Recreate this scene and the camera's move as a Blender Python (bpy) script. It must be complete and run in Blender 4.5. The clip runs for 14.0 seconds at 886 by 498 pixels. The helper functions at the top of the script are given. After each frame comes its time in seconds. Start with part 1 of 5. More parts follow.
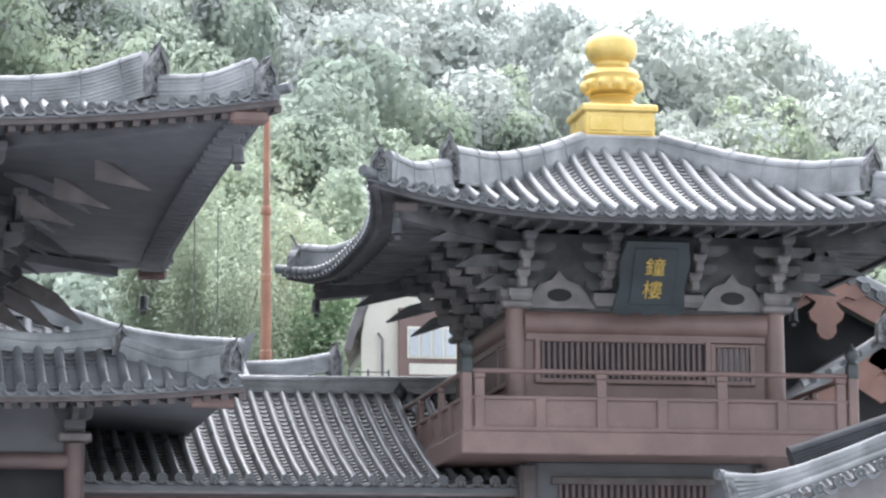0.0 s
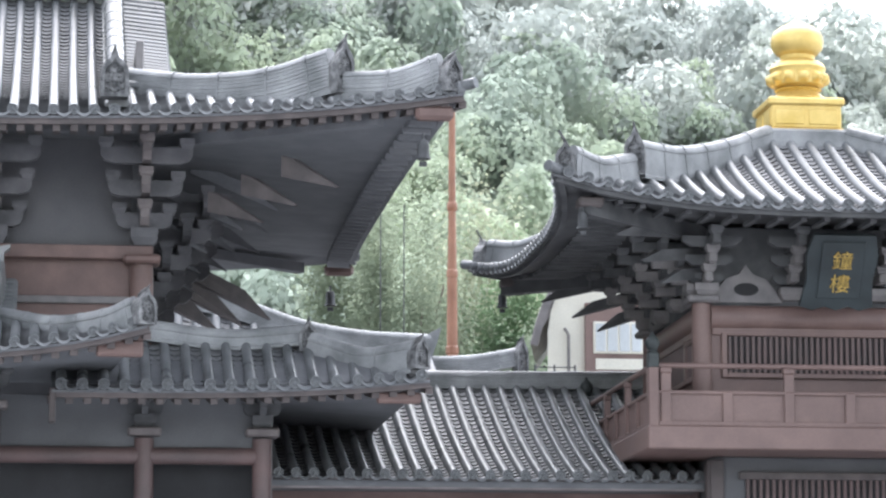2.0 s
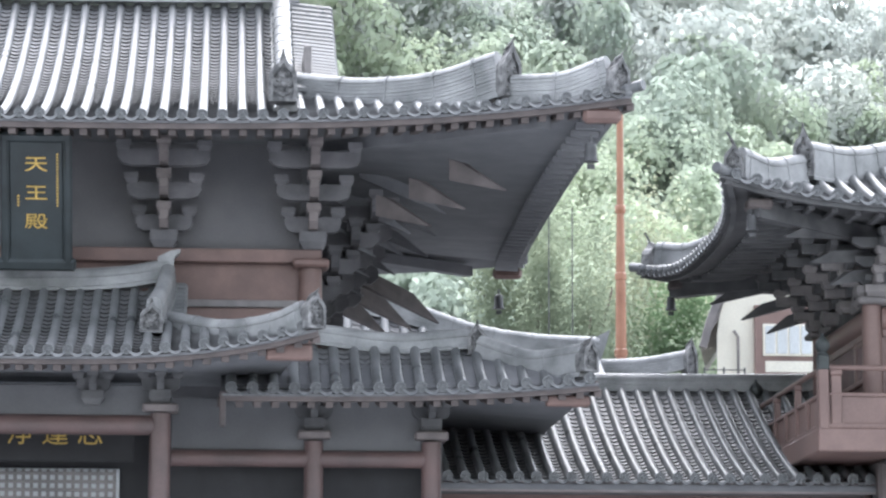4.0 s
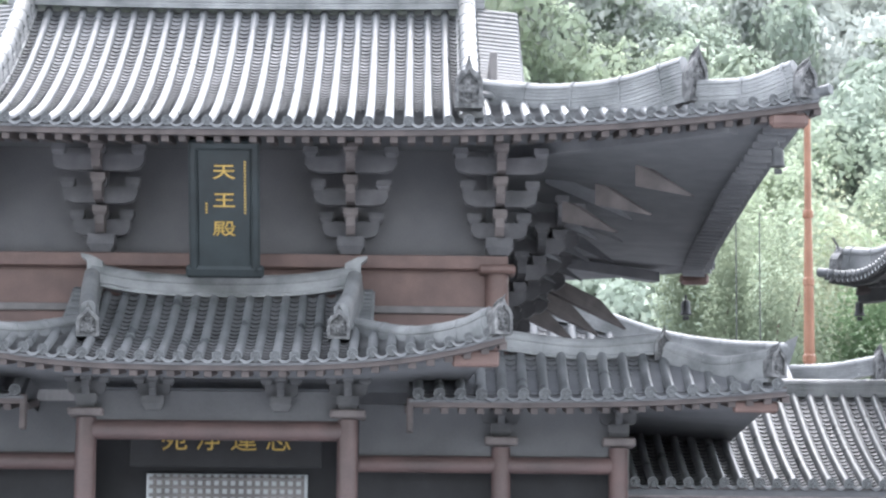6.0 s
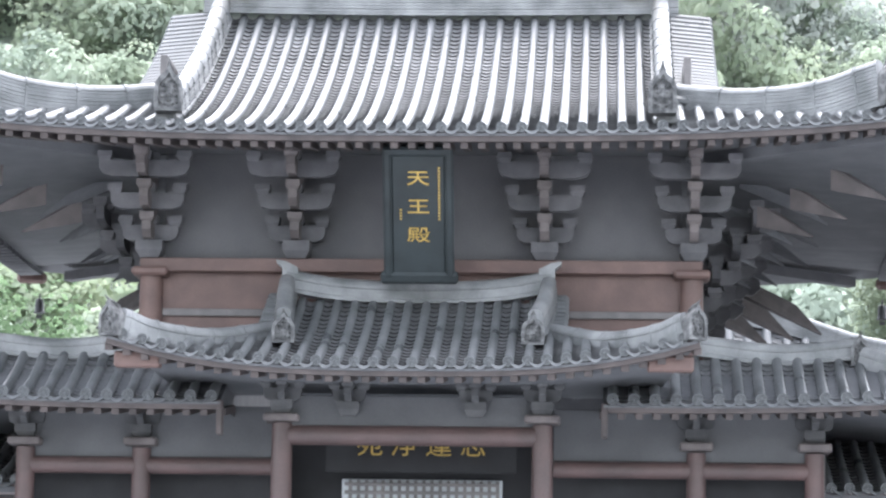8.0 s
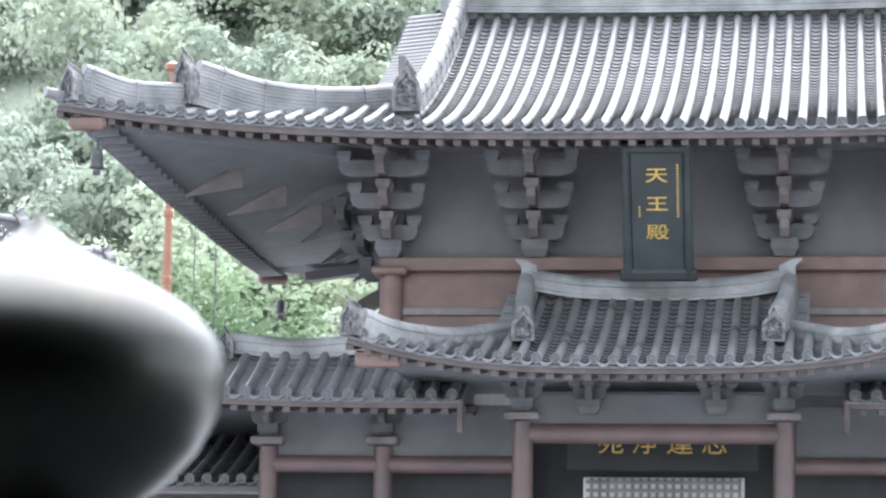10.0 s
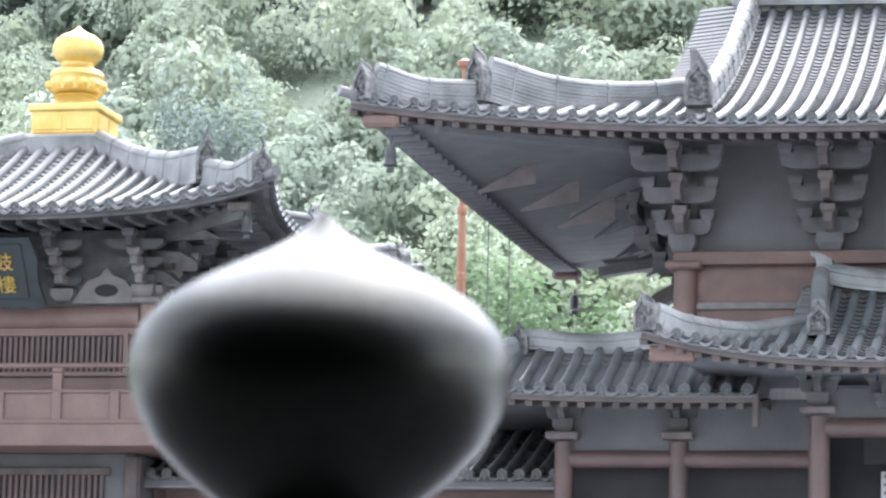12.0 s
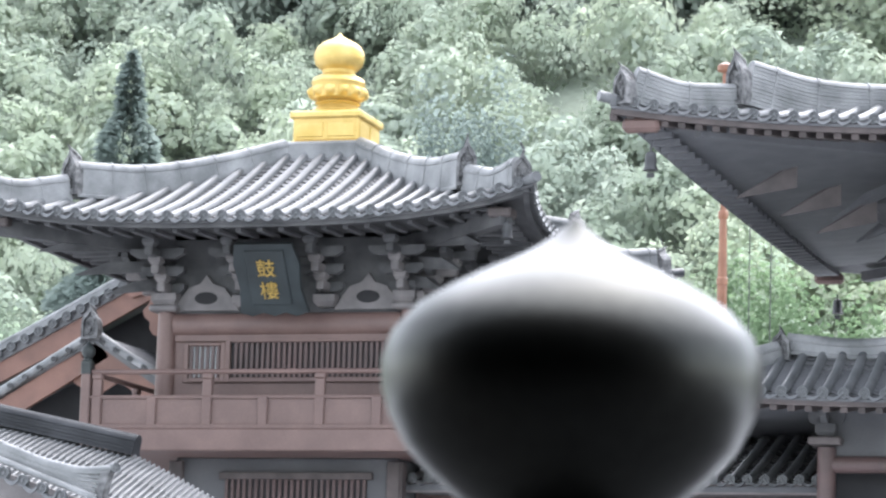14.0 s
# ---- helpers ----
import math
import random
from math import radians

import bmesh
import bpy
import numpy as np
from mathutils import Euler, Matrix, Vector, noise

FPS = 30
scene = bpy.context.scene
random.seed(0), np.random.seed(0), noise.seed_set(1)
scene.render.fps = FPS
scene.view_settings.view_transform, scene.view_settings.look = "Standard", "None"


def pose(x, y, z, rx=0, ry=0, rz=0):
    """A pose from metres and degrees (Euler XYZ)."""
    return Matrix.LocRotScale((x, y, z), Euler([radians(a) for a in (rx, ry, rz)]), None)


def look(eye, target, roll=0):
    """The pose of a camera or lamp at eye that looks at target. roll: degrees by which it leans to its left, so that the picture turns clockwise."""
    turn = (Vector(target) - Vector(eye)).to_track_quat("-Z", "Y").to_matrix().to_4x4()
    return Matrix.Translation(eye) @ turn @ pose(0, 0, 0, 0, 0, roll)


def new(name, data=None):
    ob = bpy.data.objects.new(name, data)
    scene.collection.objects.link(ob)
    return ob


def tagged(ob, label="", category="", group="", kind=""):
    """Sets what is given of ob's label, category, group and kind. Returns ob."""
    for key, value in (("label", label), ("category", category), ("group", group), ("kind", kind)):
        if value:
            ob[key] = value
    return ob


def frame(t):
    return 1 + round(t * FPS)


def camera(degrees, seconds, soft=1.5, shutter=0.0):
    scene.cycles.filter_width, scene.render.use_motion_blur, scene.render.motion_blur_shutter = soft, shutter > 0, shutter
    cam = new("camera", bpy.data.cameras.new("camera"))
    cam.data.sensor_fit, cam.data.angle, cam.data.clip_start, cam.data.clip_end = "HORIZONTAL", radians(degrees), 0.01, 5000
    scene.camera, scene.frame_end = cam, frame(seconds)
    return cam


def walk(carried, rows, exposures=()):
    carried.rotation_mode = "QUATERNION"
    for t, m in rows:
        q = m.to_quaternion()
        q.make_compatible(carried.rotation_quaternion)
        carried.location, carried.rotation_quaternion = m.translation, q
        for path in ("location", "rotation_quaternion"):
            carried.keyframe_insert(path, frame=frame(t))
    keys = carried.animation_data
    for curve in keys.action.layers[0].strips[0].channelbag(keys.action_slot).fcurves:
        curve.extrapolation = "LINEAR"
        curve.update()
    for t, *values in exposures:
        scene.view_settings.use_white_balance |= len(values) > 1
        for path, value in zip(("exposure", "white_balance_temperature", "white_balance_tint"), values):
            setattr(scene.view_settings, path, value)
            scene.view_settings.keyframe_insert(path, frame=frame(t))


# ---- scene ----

# ---------------------------------------------------------------- camera
# A long lens on one standpoint, turning slowly to its left.
cam = camera(15.66, 14.0, soft=2.4)
EYE = 1.6
# seconds, tilt, lean, turn in degrees
ROWS = [
    (0.0, 98.947, 0.270, -10.244),
    (0.5, 98.899, 0.235, -9.512),
    (1.0, 98.885, 0.136, -8.660),
    (1.5, 98.869, 0.076, -7.796),
    (2.0, 98.872, 0.043, -6.929),
    (4.5, 98.943, -0.251, -3.144),
    (5.0, 98.967, -0.340, -2.302),
    (5.5, 98.993, -0.409, -1.458),
    (6.0, 99.014, -0.478, -0.610),
    (6.5, 99.035, -0.579, 0.231),
    (7.0, 99.056, -0.661, 1.073),
    (9.5, 99.029, -0.996, 5.929),
    (10.0, 98.978, -0.966, 7.130),
    (10.5, 98.929, -0.991, 8.374),
    (11.0, 98.886, -1.057, 9.668),
    (11.5, 98.839, -1.164, 11.011),
    (12.0, 98.792, -1.255, 12.371),
    (12.5, 98.740, -1.349, 13.728),
    (13.0, 98.691, -1.438, 15.093),
    (13.5, 98.653, -1.580, 16.303),
    (14.0, 98.764, -1.751, 16.991),
]
# the standpoint creeps a few centimetres to the right as the head turns
walk(cam, [(t, pose(0.0048 * (t - 12), 0, EYE, rx, ry, rz)) for t, rx, ry, rz in ROWS],
     exposures=[(0, 1.8), (2, 1.86), (5, 2.12), (9.5, 2.26), (14, 2.02)])
cam.data.dof.use_dof = True
cam.data.dof.focus_distance = 58.0
cam.data.dof.aperture_fstop = 14.0

# ---------------------------------------------------------------- sky and light
world = bpy.data.worlds.new("overcast_sky")
scene.world = world
world.use_nodes = True
wn = world.node_tree.nodes
wl = world.node_tree.links
sky = wn.new("ShaderNodeTexSky")
sky.sky_type = "NISHITA"
sky.sun_disc = False
sky.sun_elevation = radians(63)
sky.sun_rotation = radians(10)
sky.air_density, sky.dust_density, sky.ozone_density = 1.0, 1.5, 2.0
pale = wn.new("ShaderNodeHueSaturation")
pale.inputs["Saturation"].default_value = 0.36
wl.new(sky.outputs[0], pale.inputs["Color"])
wl.new(pale.outputs[0], wn["Background"].inputs[0])
wn["Background"].inputs[1].default_value = 0.15
sun_data = bpy.data.lights.new("sun", "SUN")
sun_data.energy, sun_data.angle, sun_data.color = 1.3, radians(80), (0.995, 0.995, 1.10)
sun = new("sun", sun_data)
sun.matrix_world = look((6, 40, 80), (0, 0, 0))


# ---------------------------------------------------------------- materials
def material(name, base, rough=0.6, var=0.25, scale=3.0, fine=40.0, bump=0.25, metal=0.0, spec=0.5, second=None, island=0.0, streak=0.0):
    """Base colour broken at two scales by noise, with fine relief; second: a tint that comes through in patches."""
    m = bpy.data.materials.new(name)
    m.use_nodes = True
    n, l = m.node_tree.nodes, m.node_tree.links
    b = n["Principled BSDF"]
    tc = n.new("ShaderNodeTexCoord")
    mp = n.new("ShaderNodeMapping")
    if streak:
        mp.inputs["Scale"].default_value = (1, 1, streak)
    l.new(tc.outputs["Object"], mp.inputs[0])
    big = n.new("ShaderNodeTexNoise")
    big.inputs["Scale"].default_value, big.inputs["Detail"].default_value = scale, 6
    small = n.new("ShaderNodeTexNoise")
    small.inputs["Scale"].default_value, small.inputs["Detail"].default_value = fine, 3
    l.new(mp.outputs[0], big.inputs[0]), l.new(mp.outputs[0], small.inputs[0])
    ramp = n.new("ShaderNodeMapRange")
    ramp.inputs["From Min"].default_value, ramp.inputs["From Max"].default_value = 0.35, 0.68
    l.new(big.outputs[0], ramp.inputs[0])
    two = n.new("ShaderNodeMix")
    two.data_type = "RGBA"
    lo = tuple(c * (1 - var) for c in base)
    hi = second if second else tuple(min(1, c * (1 + var)) for c in base)
    two.inputs[6].default_value, two.inputs[7].default_value = (*lo, 1), (*hi, 1)
    l.new(ramp.outputs[0], two.inputs[0])
    shade = n.new("ShaderNodeMix")
    shade.data_type, shade.blend_type = "RGBA", "MULTIPLY"
    shade.inputs[0].default_value = 0.35
    l.new(two.outputs[2], shade.inputs[6]), l.new(small.outputs[0], shade.inputs[7])
    last = shade.outputs[2]
    if island:
        info = n.new("ShaderNodeObjectInfo")
        geo = n.new("ShaderNodeNewGeometry")
        add = n.new("ShaderNodeMath")
        add.operation = "ADD"
        l.new(info.outputs["Random"], add.inputs[0]), l.new(geo.outputs["Random Per Island"], add.inputs[1])
        rng = n.new("ShaderNodeMapRange")
        rng.inputs["From Max"].default_value = 2
        rng.inputs["To Min"].default_value, rng.inputs["To Max"].default_value = 1 - island, 1 + island
        l.new(add.outputs[0], rng.inputs[0])
        hs = n.new("ShaderNodeHueSaturation")
        l.new(rng.outputs[0], hs.inputs["Value"]), l.new(last, hs.inputs["Color"])
        last = hs.outputs[0]
    l.new(last, b.inputs["Base Color"])
    rr = n.new("ShaderNodeMapRange")
    rr.inputs["To Min"].default_value, rr.inputs["To Max"].default_value = max(0.02, rough - 0.12), min(1, rough + 0.14)
    l.new(big.outputs[0], rr.inputs[0]), l.new(rr.outputs[0], b.inputs["Roughness"])
    b.inputs["Metallic"].default_value = metal
    b.inputs["Specular IOR Level"].default_value = spec
    if bump:
        bp = n.new("ShaderNodeBump")
        bp.inputs["Strength"].default_value, bp.inputs["Distance"].default_value = bump, 0.02
        l.new(small.outputs[0], bp.inputs["Height"]), l.new(bp.outputs[0], b.inputs["Normal"])
    return m


TILE = material("wet_grey_tile", (0.165, 0.175, 0.181), 0.3, 0.25, 1.3, 30, 0.12, spec=0.4, second=(0.22, 0.227, 0.234), island=0.18)
BED = material("pan_tile", (0.205, 0.209, 0.216), 0.5, 0.3, 1.1, 25, 0.25, spec=0.35, second=(0.275, 0.277, 0.283), island=0.15)
RIDGE = material("ridge_tile", (0.265, 0.278, 0.28), 0.42, 0.3, 1.6, 35, 0.3, second=(0.42, 0.425, 0.43), island=0.1)
CARVED = material("carved_ridge_tile", (0.13, 0.133, 0.137), 0.5, 0.5, 9.0, 45, 0.8, second=(0.30, 0.30, 0.30))
# The grey-brown and soffit woods are lightened to carry mist over shaded eaves.
WOOD = material("lifted_grey_brown_wood", (0.23, 0.215, 0.215), 0.6, 0.25, 2.5, 50, 0.2, second=(0.28, 0.26, 0.255))
UNDER = material("mist_lifted_soffit_wood", (0.185, 0.19, 0.203), 0.8, 0.15, 2.0, 40, 0.2, second=(0.215, 0.218, 0.227))
RED = material("red_brown_wood", (0.205, 0.13, 0.114), 0.55, 0.22, 1.8, 45, 0.2, second=(0.24, 0.155, 0.136))
RAFTER = material("rafter_end_wood", (0.128, 0.108, 0.105), 0.65, 0.3, 3.0, 45, 0.2, second=(0.155, 0.128, 0.123), island=0.2)
BEAK = material("dark_reddish_arm_wood", (0.105, 0.09, 0.089), 0.7, 0.3, 3.0, 45, 0.2, second=(0.125, 0.107, 0.104))
NOSE = material("pale_brown_arm_wood", (0.19, 0.165, 0.16), 0.65, 0.3, 3.0, 45, 0.2, second=(0.225, 0.195, 0.19))
# Shade below eaves and balcony is darkened into this board colour.
DIM = material("shade_darkened_grey_board", (0.135, 0.137, 0.142), 0.75, 0.15, 1.2, 40, 0.15, second=(0.16, 0.162, 0.168))
DIMPANE = material("dim_window_pane", (0.30, 0.29, 0.29), 0.3, 0.15, 1.0, 20, 0.0)
MAUVE = material("red_brown_painted_wood", (0.218, 0.14, 0.124), 0.45, 0.15, 1.4, 40, 0.12, second=(0.255, 0.168, 0.148))
# Darker copy of the red-brown paint, carrying eave shade on columns and window bars.
DARKRED = material("shade_darkened_red_brown", (0.132, 0.092, 0.088), 0.45, 0.2, 1.5, 40, 0.12, second=(0.165, 0.106, 0.10))
# Bracket and wall tones are drawn together: the mist's low contrast painted in.
BRACKET = material("mist_toned_bracket_wood", (0.14, 0.14, 0.147), 0.75, 0.25, 2.0, 40, 0.2, second=(0.195, 0.19, 0.2))
PANEL = material("mist_toned_wall_panel", (0.172, 0.172, 0.18), 0.8, 0.15, 1.2, 40, 0.15, second=(0.195, 0.191, 0.197))
PALEWOOD = material("pale_grey_brown_wood", (0.34, 0.30, 0.295), 0.6, 0.22, 2.4, 40, 0.2, second=(0.40, 0.355, 0.35))
ORANGE = material("orange_brown_board", (0.27, 0.14, 0.105), 0.5, 0.2, 1.5, 40, 0.2, second=(0.32, 0.17, 0.13))
BOARD = material("dark_green_sign_board", (0.034, 0.044, 0.047), 0.6, 0.3, 2.0, 50, 0.1)
GOLDLEAF = material("gilded_lettering", (0.75, 0.52, 0.16), 0.4, 0.2, 6.0, 50, 0.1, metal=0.6)
GOLD = material("gilded_metal", (0.86, 0.60, 0.17), 0.42, 0.14, 2.5, 60, 0.08, metal=0.5, second=(0.92, 0.69, 0.26))
IRON = material("dark_bronze", (0.09, 0.092, 0.095), 0.5, 0.3, 6, 50, 0.2, metal=0.3)
POLE = material("red_lacquered_pole", (0.40, 0.175, 0.10), 0.4, 0.2, 1.2, 30, 0.1, second=(0.46, 0.225, 0.14))
PLASTER = material("cream_plaster", (0.86, 0.83, 0.72), 0.8, 0.06, 0.8, 30, 0.1)
GLASSY = material("milky_window_pane", (0.62, 0.66, 0.68), 0.15, 0.1, 1.0, 20, 0.0)
# Near-black: painted in for unlit door bays and window openings; also dark boards.
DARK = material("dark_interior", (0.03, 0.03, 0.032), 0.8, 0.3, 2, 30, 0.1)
PAVING = material("pale_bounce_paving", (0.58, 0.60, 0.62), 0.4, 0.12, 0.3, 12, 0.2, second=(0.66, 0.68, 0.69))
BRONZE = material("dark_polished_bronze", (0.062, 0.066, 0.064), 0.33, 0.15, 3, 60, 0.0, metal=1.0, second=(0.062, 0.062, 0.056))
WETRIDGE = material("dark_wet_ridge", (0.045, 0.048, 0.054), 0.55, 0.3, 1.6, 30, 0.3, spec=0.3, second=(0.075, 0.078, 0.085))
SLEEVE = material("dark_green_bronze_sleeve", (0.05, 0.06, 0.06), 0.5, 0.3, 5.0, 50, 0.1, metal=0.3, second=(0.08, 0.09, 0.088))
# Slope colour paled for the mist, so gaps between crowns stay light.
HILLSOIL = material("haze_paled_slope", (0.34, 0.39, 0.33), 0.95, 0.25, 0.25, 2.5, 0.8, spec=0.0, second=(0.42, 0.47, 0.38))
BARK = material("bark", (0.14, 0.11, 0.09), 0.9, 0.4, 4, 30, 0.6)


def leaf_material(name, a, b):
    """Leaves shaded by normals bent upward; a flipped translucent lobe adds to their light."""
    m = bpy.data.materials.new(name)
    m.use_nodes = True
    n, l = m.node_tree.nodes, m.node_tree.links
    bsdf = n["Principled BSDF"]
    geo = n.new("ShaderNodeNewGeometry")
    tc = n.new("ShaderNodeTexCoord")
    big = n.new("ShaderNodeTexNoise")
    big.inputs["Scale"].default_value, big.inputs["Detail"].default_value = 0.06, 5
    big.inputs["Roughness"].default_value = 0.68
    l.new(tc.outputs["Object"], big.inputs[0])
    add = n.new("ShaderNodeMath")
    add.operation = "MULTIPLY_ADD"
    add.inputs[1].default_value = 0.03
    l.new(geo.outputs["Random Per Island"], add.inputs[0]), l.new(big.outputs[0], add.inputs[2])
    ramp = n.new("ShaderNodeMapRange")
    ramp.inputs["From Min"].default_value, ramp.inputs["From Max"].default_value = 0.42, 0.72
    l.new(add.outputs[0], ramp.inputs[0])
    mix = n.new("ShaderNodeMix")
    mix.data_type = "RGBA"
    mix.inputs[6].default_value, mix.inputs[7].default_value = (*a, 1), (*b, 1)
    l.new(ramp.outputs[0], mix.inputs[0]), l.new(mix.outputs[2], bsdf.inputs["Base Color"])
    bsdf.inputs["Roughness"].default_value = 0.75
    bsdf.inputs["Specular IOR Level"].default_value = 0.0
    lay = n.new("ShaderNodeAttribute")
    lay.attribute_name = "bent_normal"
    l.new(lay.outputs["Vector"], bsdf.inputs["Normal"])
    flip = n.new("ShaderNodeVectorMath")
    flip.operation = "SCALE"
    flip.inputs["Scale"].default_value = -1.0
    l.new(lay.outputs["Vector"], flip.inputs[0])
    trans = n.new("ShaderNodeBsdfTranslucent")
    l.new(mix.outputs[2], trans.inputs[0]), l.new(flip.outputs[0], trans.inputs["Normal"])
    both = n.new("ShaderNodeAddShader")
    l.new(bsdf.outputs[0], both.inputs[0]), l.new(trans.outputs[0], both.inputs[1])
    l.new(both.outputs[0], n["Material Output"].inputs[0])
    return m


# Hill leaves get paler band by band: the mist is painted into their colour.
LEAF_FAR = leaf_material("haze_paled_far_leaves", (0.292, 0.32, 0.297), (0.348, 0.376, 0.325))
LEAF_HIGH = leaf_material("haze_paled_upper_leaves", (0.245, 0.288, 0.24), (0.315, 0.366, 0.25))
LEAF_LOW = leaf_material("haze_paled_lower_leaves", (0.175, 0.216, 0.168), (0.255, 0.312, 0.185))
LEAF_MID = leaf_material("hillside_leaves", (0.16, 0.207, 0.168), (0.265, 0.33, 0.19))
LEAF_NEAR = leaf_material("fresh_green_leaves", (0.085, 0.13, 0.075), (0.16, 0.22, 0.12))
LEAF_DULL = leaf_material("dull_green_leaves", (0.14, 0.17, 0.125), (0.225, 0.255, 0.17))
LEAF_YELLOW = leaf_material("yellow_green_leaves", (0.19, 0.215, 0.145), (0.3, 0.305, 0.22))
NEEDLE = leaf_material("blue_green_needles", (0.135, 0.17, 0.155), (0.185, 0.225, 0.2))


# ---------------------------------------------------------------- mesh helpers
class Geo:
    """Collects the corners and faces of one mesh."""

    def __init__(self):
        self.v, self.f = [], []

    def add(self, verts, faces):
        k = len(self.v)
        self.v += [tuple(p) for p in verts]
        self.f += [tuple(i + k for i in q) for q in faces]
        return self

    def box(self, x0, x1, y0, y1, z0, z1, c=0.012, m=None):
        """A box with chamfered edges."""
        c = min(c, (x1 - x0) * 0.3, (y1 - y0) * 0.3, (z1 - z0) * 0.3)
        vs, idx = [], {}
        for i in (0, 1):
            for j in (0, 1):
                for k in (0, 1):
                    X, Y, Z = (x0, x1)[i], (y0, y1)[j], (z0, z1)[k]
                    sx, sy, sz = c * (1 - 2 * i), c * (1 - 2 * j), c * (1 - 2 * k)
                    for a, p in enumerate(((X, Y + sy, Z + sz), (X + sx, Y, Z + sz), (X + sx, Y + sy, Z))):
                        idx[i, j, k, a] = len(vs)
                        vs.append(p)
        g = lambda i, j, k, a: idx[i, j, k, a]
        fs = []
        for s in (0, 1):
            r = (lambda q: q) if s else (lambda q: q[::-1])
            fs.append(r((g(s, 0, 0, 0), g(s, 1, 0, 0), g(s, 1, 1, 0), g(s, 0, 1, 0))))
            fs.append(r((g(0, s, 0, 1), g(0, s, 1, 1), g(1, s, 1, 1), g(1, s, 0, 1))))
            fs.append(r((g(0, 0, s, 2), g(1, 0, s, 2), g(1, 1, s, 2), g(0, 1, s, 2))))
        for s in (0, 1):
            for t in (0, 1):
                fs.append((g(0, s, t, 1), g(1, s, t, 1), g(1, s, t, 2), g(0, s, t, 2)))
                fs.append((g(s, 0, t, 0), g(s, 1, t, 0), g(s, 1, t, 2), g(s, 0, t, 2)))
                fs.append((g(s, t, 0, 0), g(s, t, 1, 0), g(s, t, 1, 1), g(s, t, 0, 1)))
        for i in (0, 1):
            for j in (0, 1):
                for k in (0, 1):
                    fs.append(tuple(g(i, j, k, a) for a in range(3)))
        if m is not None:
            vs = [m @ Vector(p) for p in vs]
        return self.add(vs, fs)

    def lathe(self, prof, n=20, at=(0, 0, 0)):
        vs, fs = [], []
        for r, z in prof:
            for i in range(n):
                a = 2 * math.pi * i / n
                vs.append((at[0] + r * math.cos(a), at[1] + r * math.sin(a), at[2] + z))
        for k in range(len(prof) - 1):
            for i in range(n):
                j = (i + 1) % n
                fs.append((k * n + i, k * n + j, (k + 1) * n + j, (k + 1) * n + i))
        fs.append(tuple(range(n))[::-1])
        fs.append(tuple((len(prof) - 1) * n + i for i in range(n)))
        return self.add(vs, fs)

    def sweep(self, prof, path, closed=True, side=None):
        """A profile of (aside, up) carried along a path; up stays upright."""
        path = [Vector(p) for p in path]
        n, vs, fs = len(prof), [], []
        for i, p in enumerate(path):
            d = path[min(i + 1, len(path) - 1)] - path[max(i - 1, 0)]
            d.normalize()
            s = d.cross(Vector((0, 0, 1)))
            s = s.normalized() if s.length > 1e-4 else Vector((1, 0, 0))
            u = s.cross(d).normalized()
            for a, b in prof:
                vs.append(p + s * a + u * b)
        for i in range(len(path) - 1):
            for k in range(n if closed else n - 1):
                j = (k + 1) % n
                fs.append((i * n + k, i * n + j, (i + 1) * n + j, (i + 1) * n + k))
        if closed:
            fs.append(tuple(range(n))[::-1])
            fs.append(tuple((len(path) - 1) * n + k for k in range(n)))
        return self.add(vs, fs)

    def prism(self, poly, y0, y1, m=None):
        """An outline in x and z, from y0 to y1."""
        n = len(poly)
        vs = [(x, y0, z) for x, z in poly] + [(x, y1, z) for x, z in poly]
        fs = [tuple(range(n)), tuple(range(2 * n - 1, n - 1, -1))]
        fs += [(i, i + n, (i + 1) % n + n, (i + 1) % n) for i in range(n)]
        if m is not None:
            vs = [m @ Vector(p) for p in vs]
        return self.add(vs, fs)

    def mesh(self, name, mat, smooth=False):
        me = bpy.data.meshes.new(name)
        me.from_pydata(self.v, [], self.f)
        me.materials.append(mat)
        bm = bmesh.new()
        bm.from_mesh(me)
        bmesh.ops.recalc_face_normals(bm, faces=bm.faces)
        bm.to_mesh(me)
        bm.free()
        if smooth:
            me.shade_smooth()
            me.set_sharp_from_angle(angle=radians(40))
        return me


def thing(name, label, category, at=(0, 0, 0), group="", kind=""):
    ob = new(name)
    ob.matrix_world = Matrix.Translation(at)
    return tagged(ob, label, category, group, kind)


def part(name, geo, mat, parent, label="", smooth=False):
    """Links a Geo, given in the parent's own space, as one mesh under it."""
    ob = new(name, geo if isinstance(geo, bpy.types.Mesh) else geo.mesh(name, mat, smooth))
    ob.parent = parent
    return tagged(ob, label)


def single(name, geo, mat, label, category, group="", kind="", smooth=False):
    return tagged(new(name, geo.mesh(name, mat, smooth)), label, category, group, kind)


def arc(p, q, sag, n=12):
    """Points from p to q that hang through by sag."""
    p, q = Vector(p), Vector(q)
    return [p.lerp(q, i / n) - Vector((0, 0, sag * 4 * (i / n) * (1 - i / n))) for i in range(n + 1)]


def polyline(pts, n=6):
    """A smooth line through points (Catmull-Rom)."""
    P = [Vector(p) for p in pts]
    P = [2 * P[0] - P[1]] + P + [2 * P[-1] - P[-2]]
    out = []
    for i in range(1, len(P) - 2):
        a, b, c, d = P[i - 1:i + 3]
        for k in range(n):
            t = k / n
            out.append(0.5 * (2 * b + (c - a) * t + (2 * a - 5 * b + 4 * c - d) * t * t + (3 * b - a - 3 * c + d) * t ** 3))
    return out + [P[-2]]


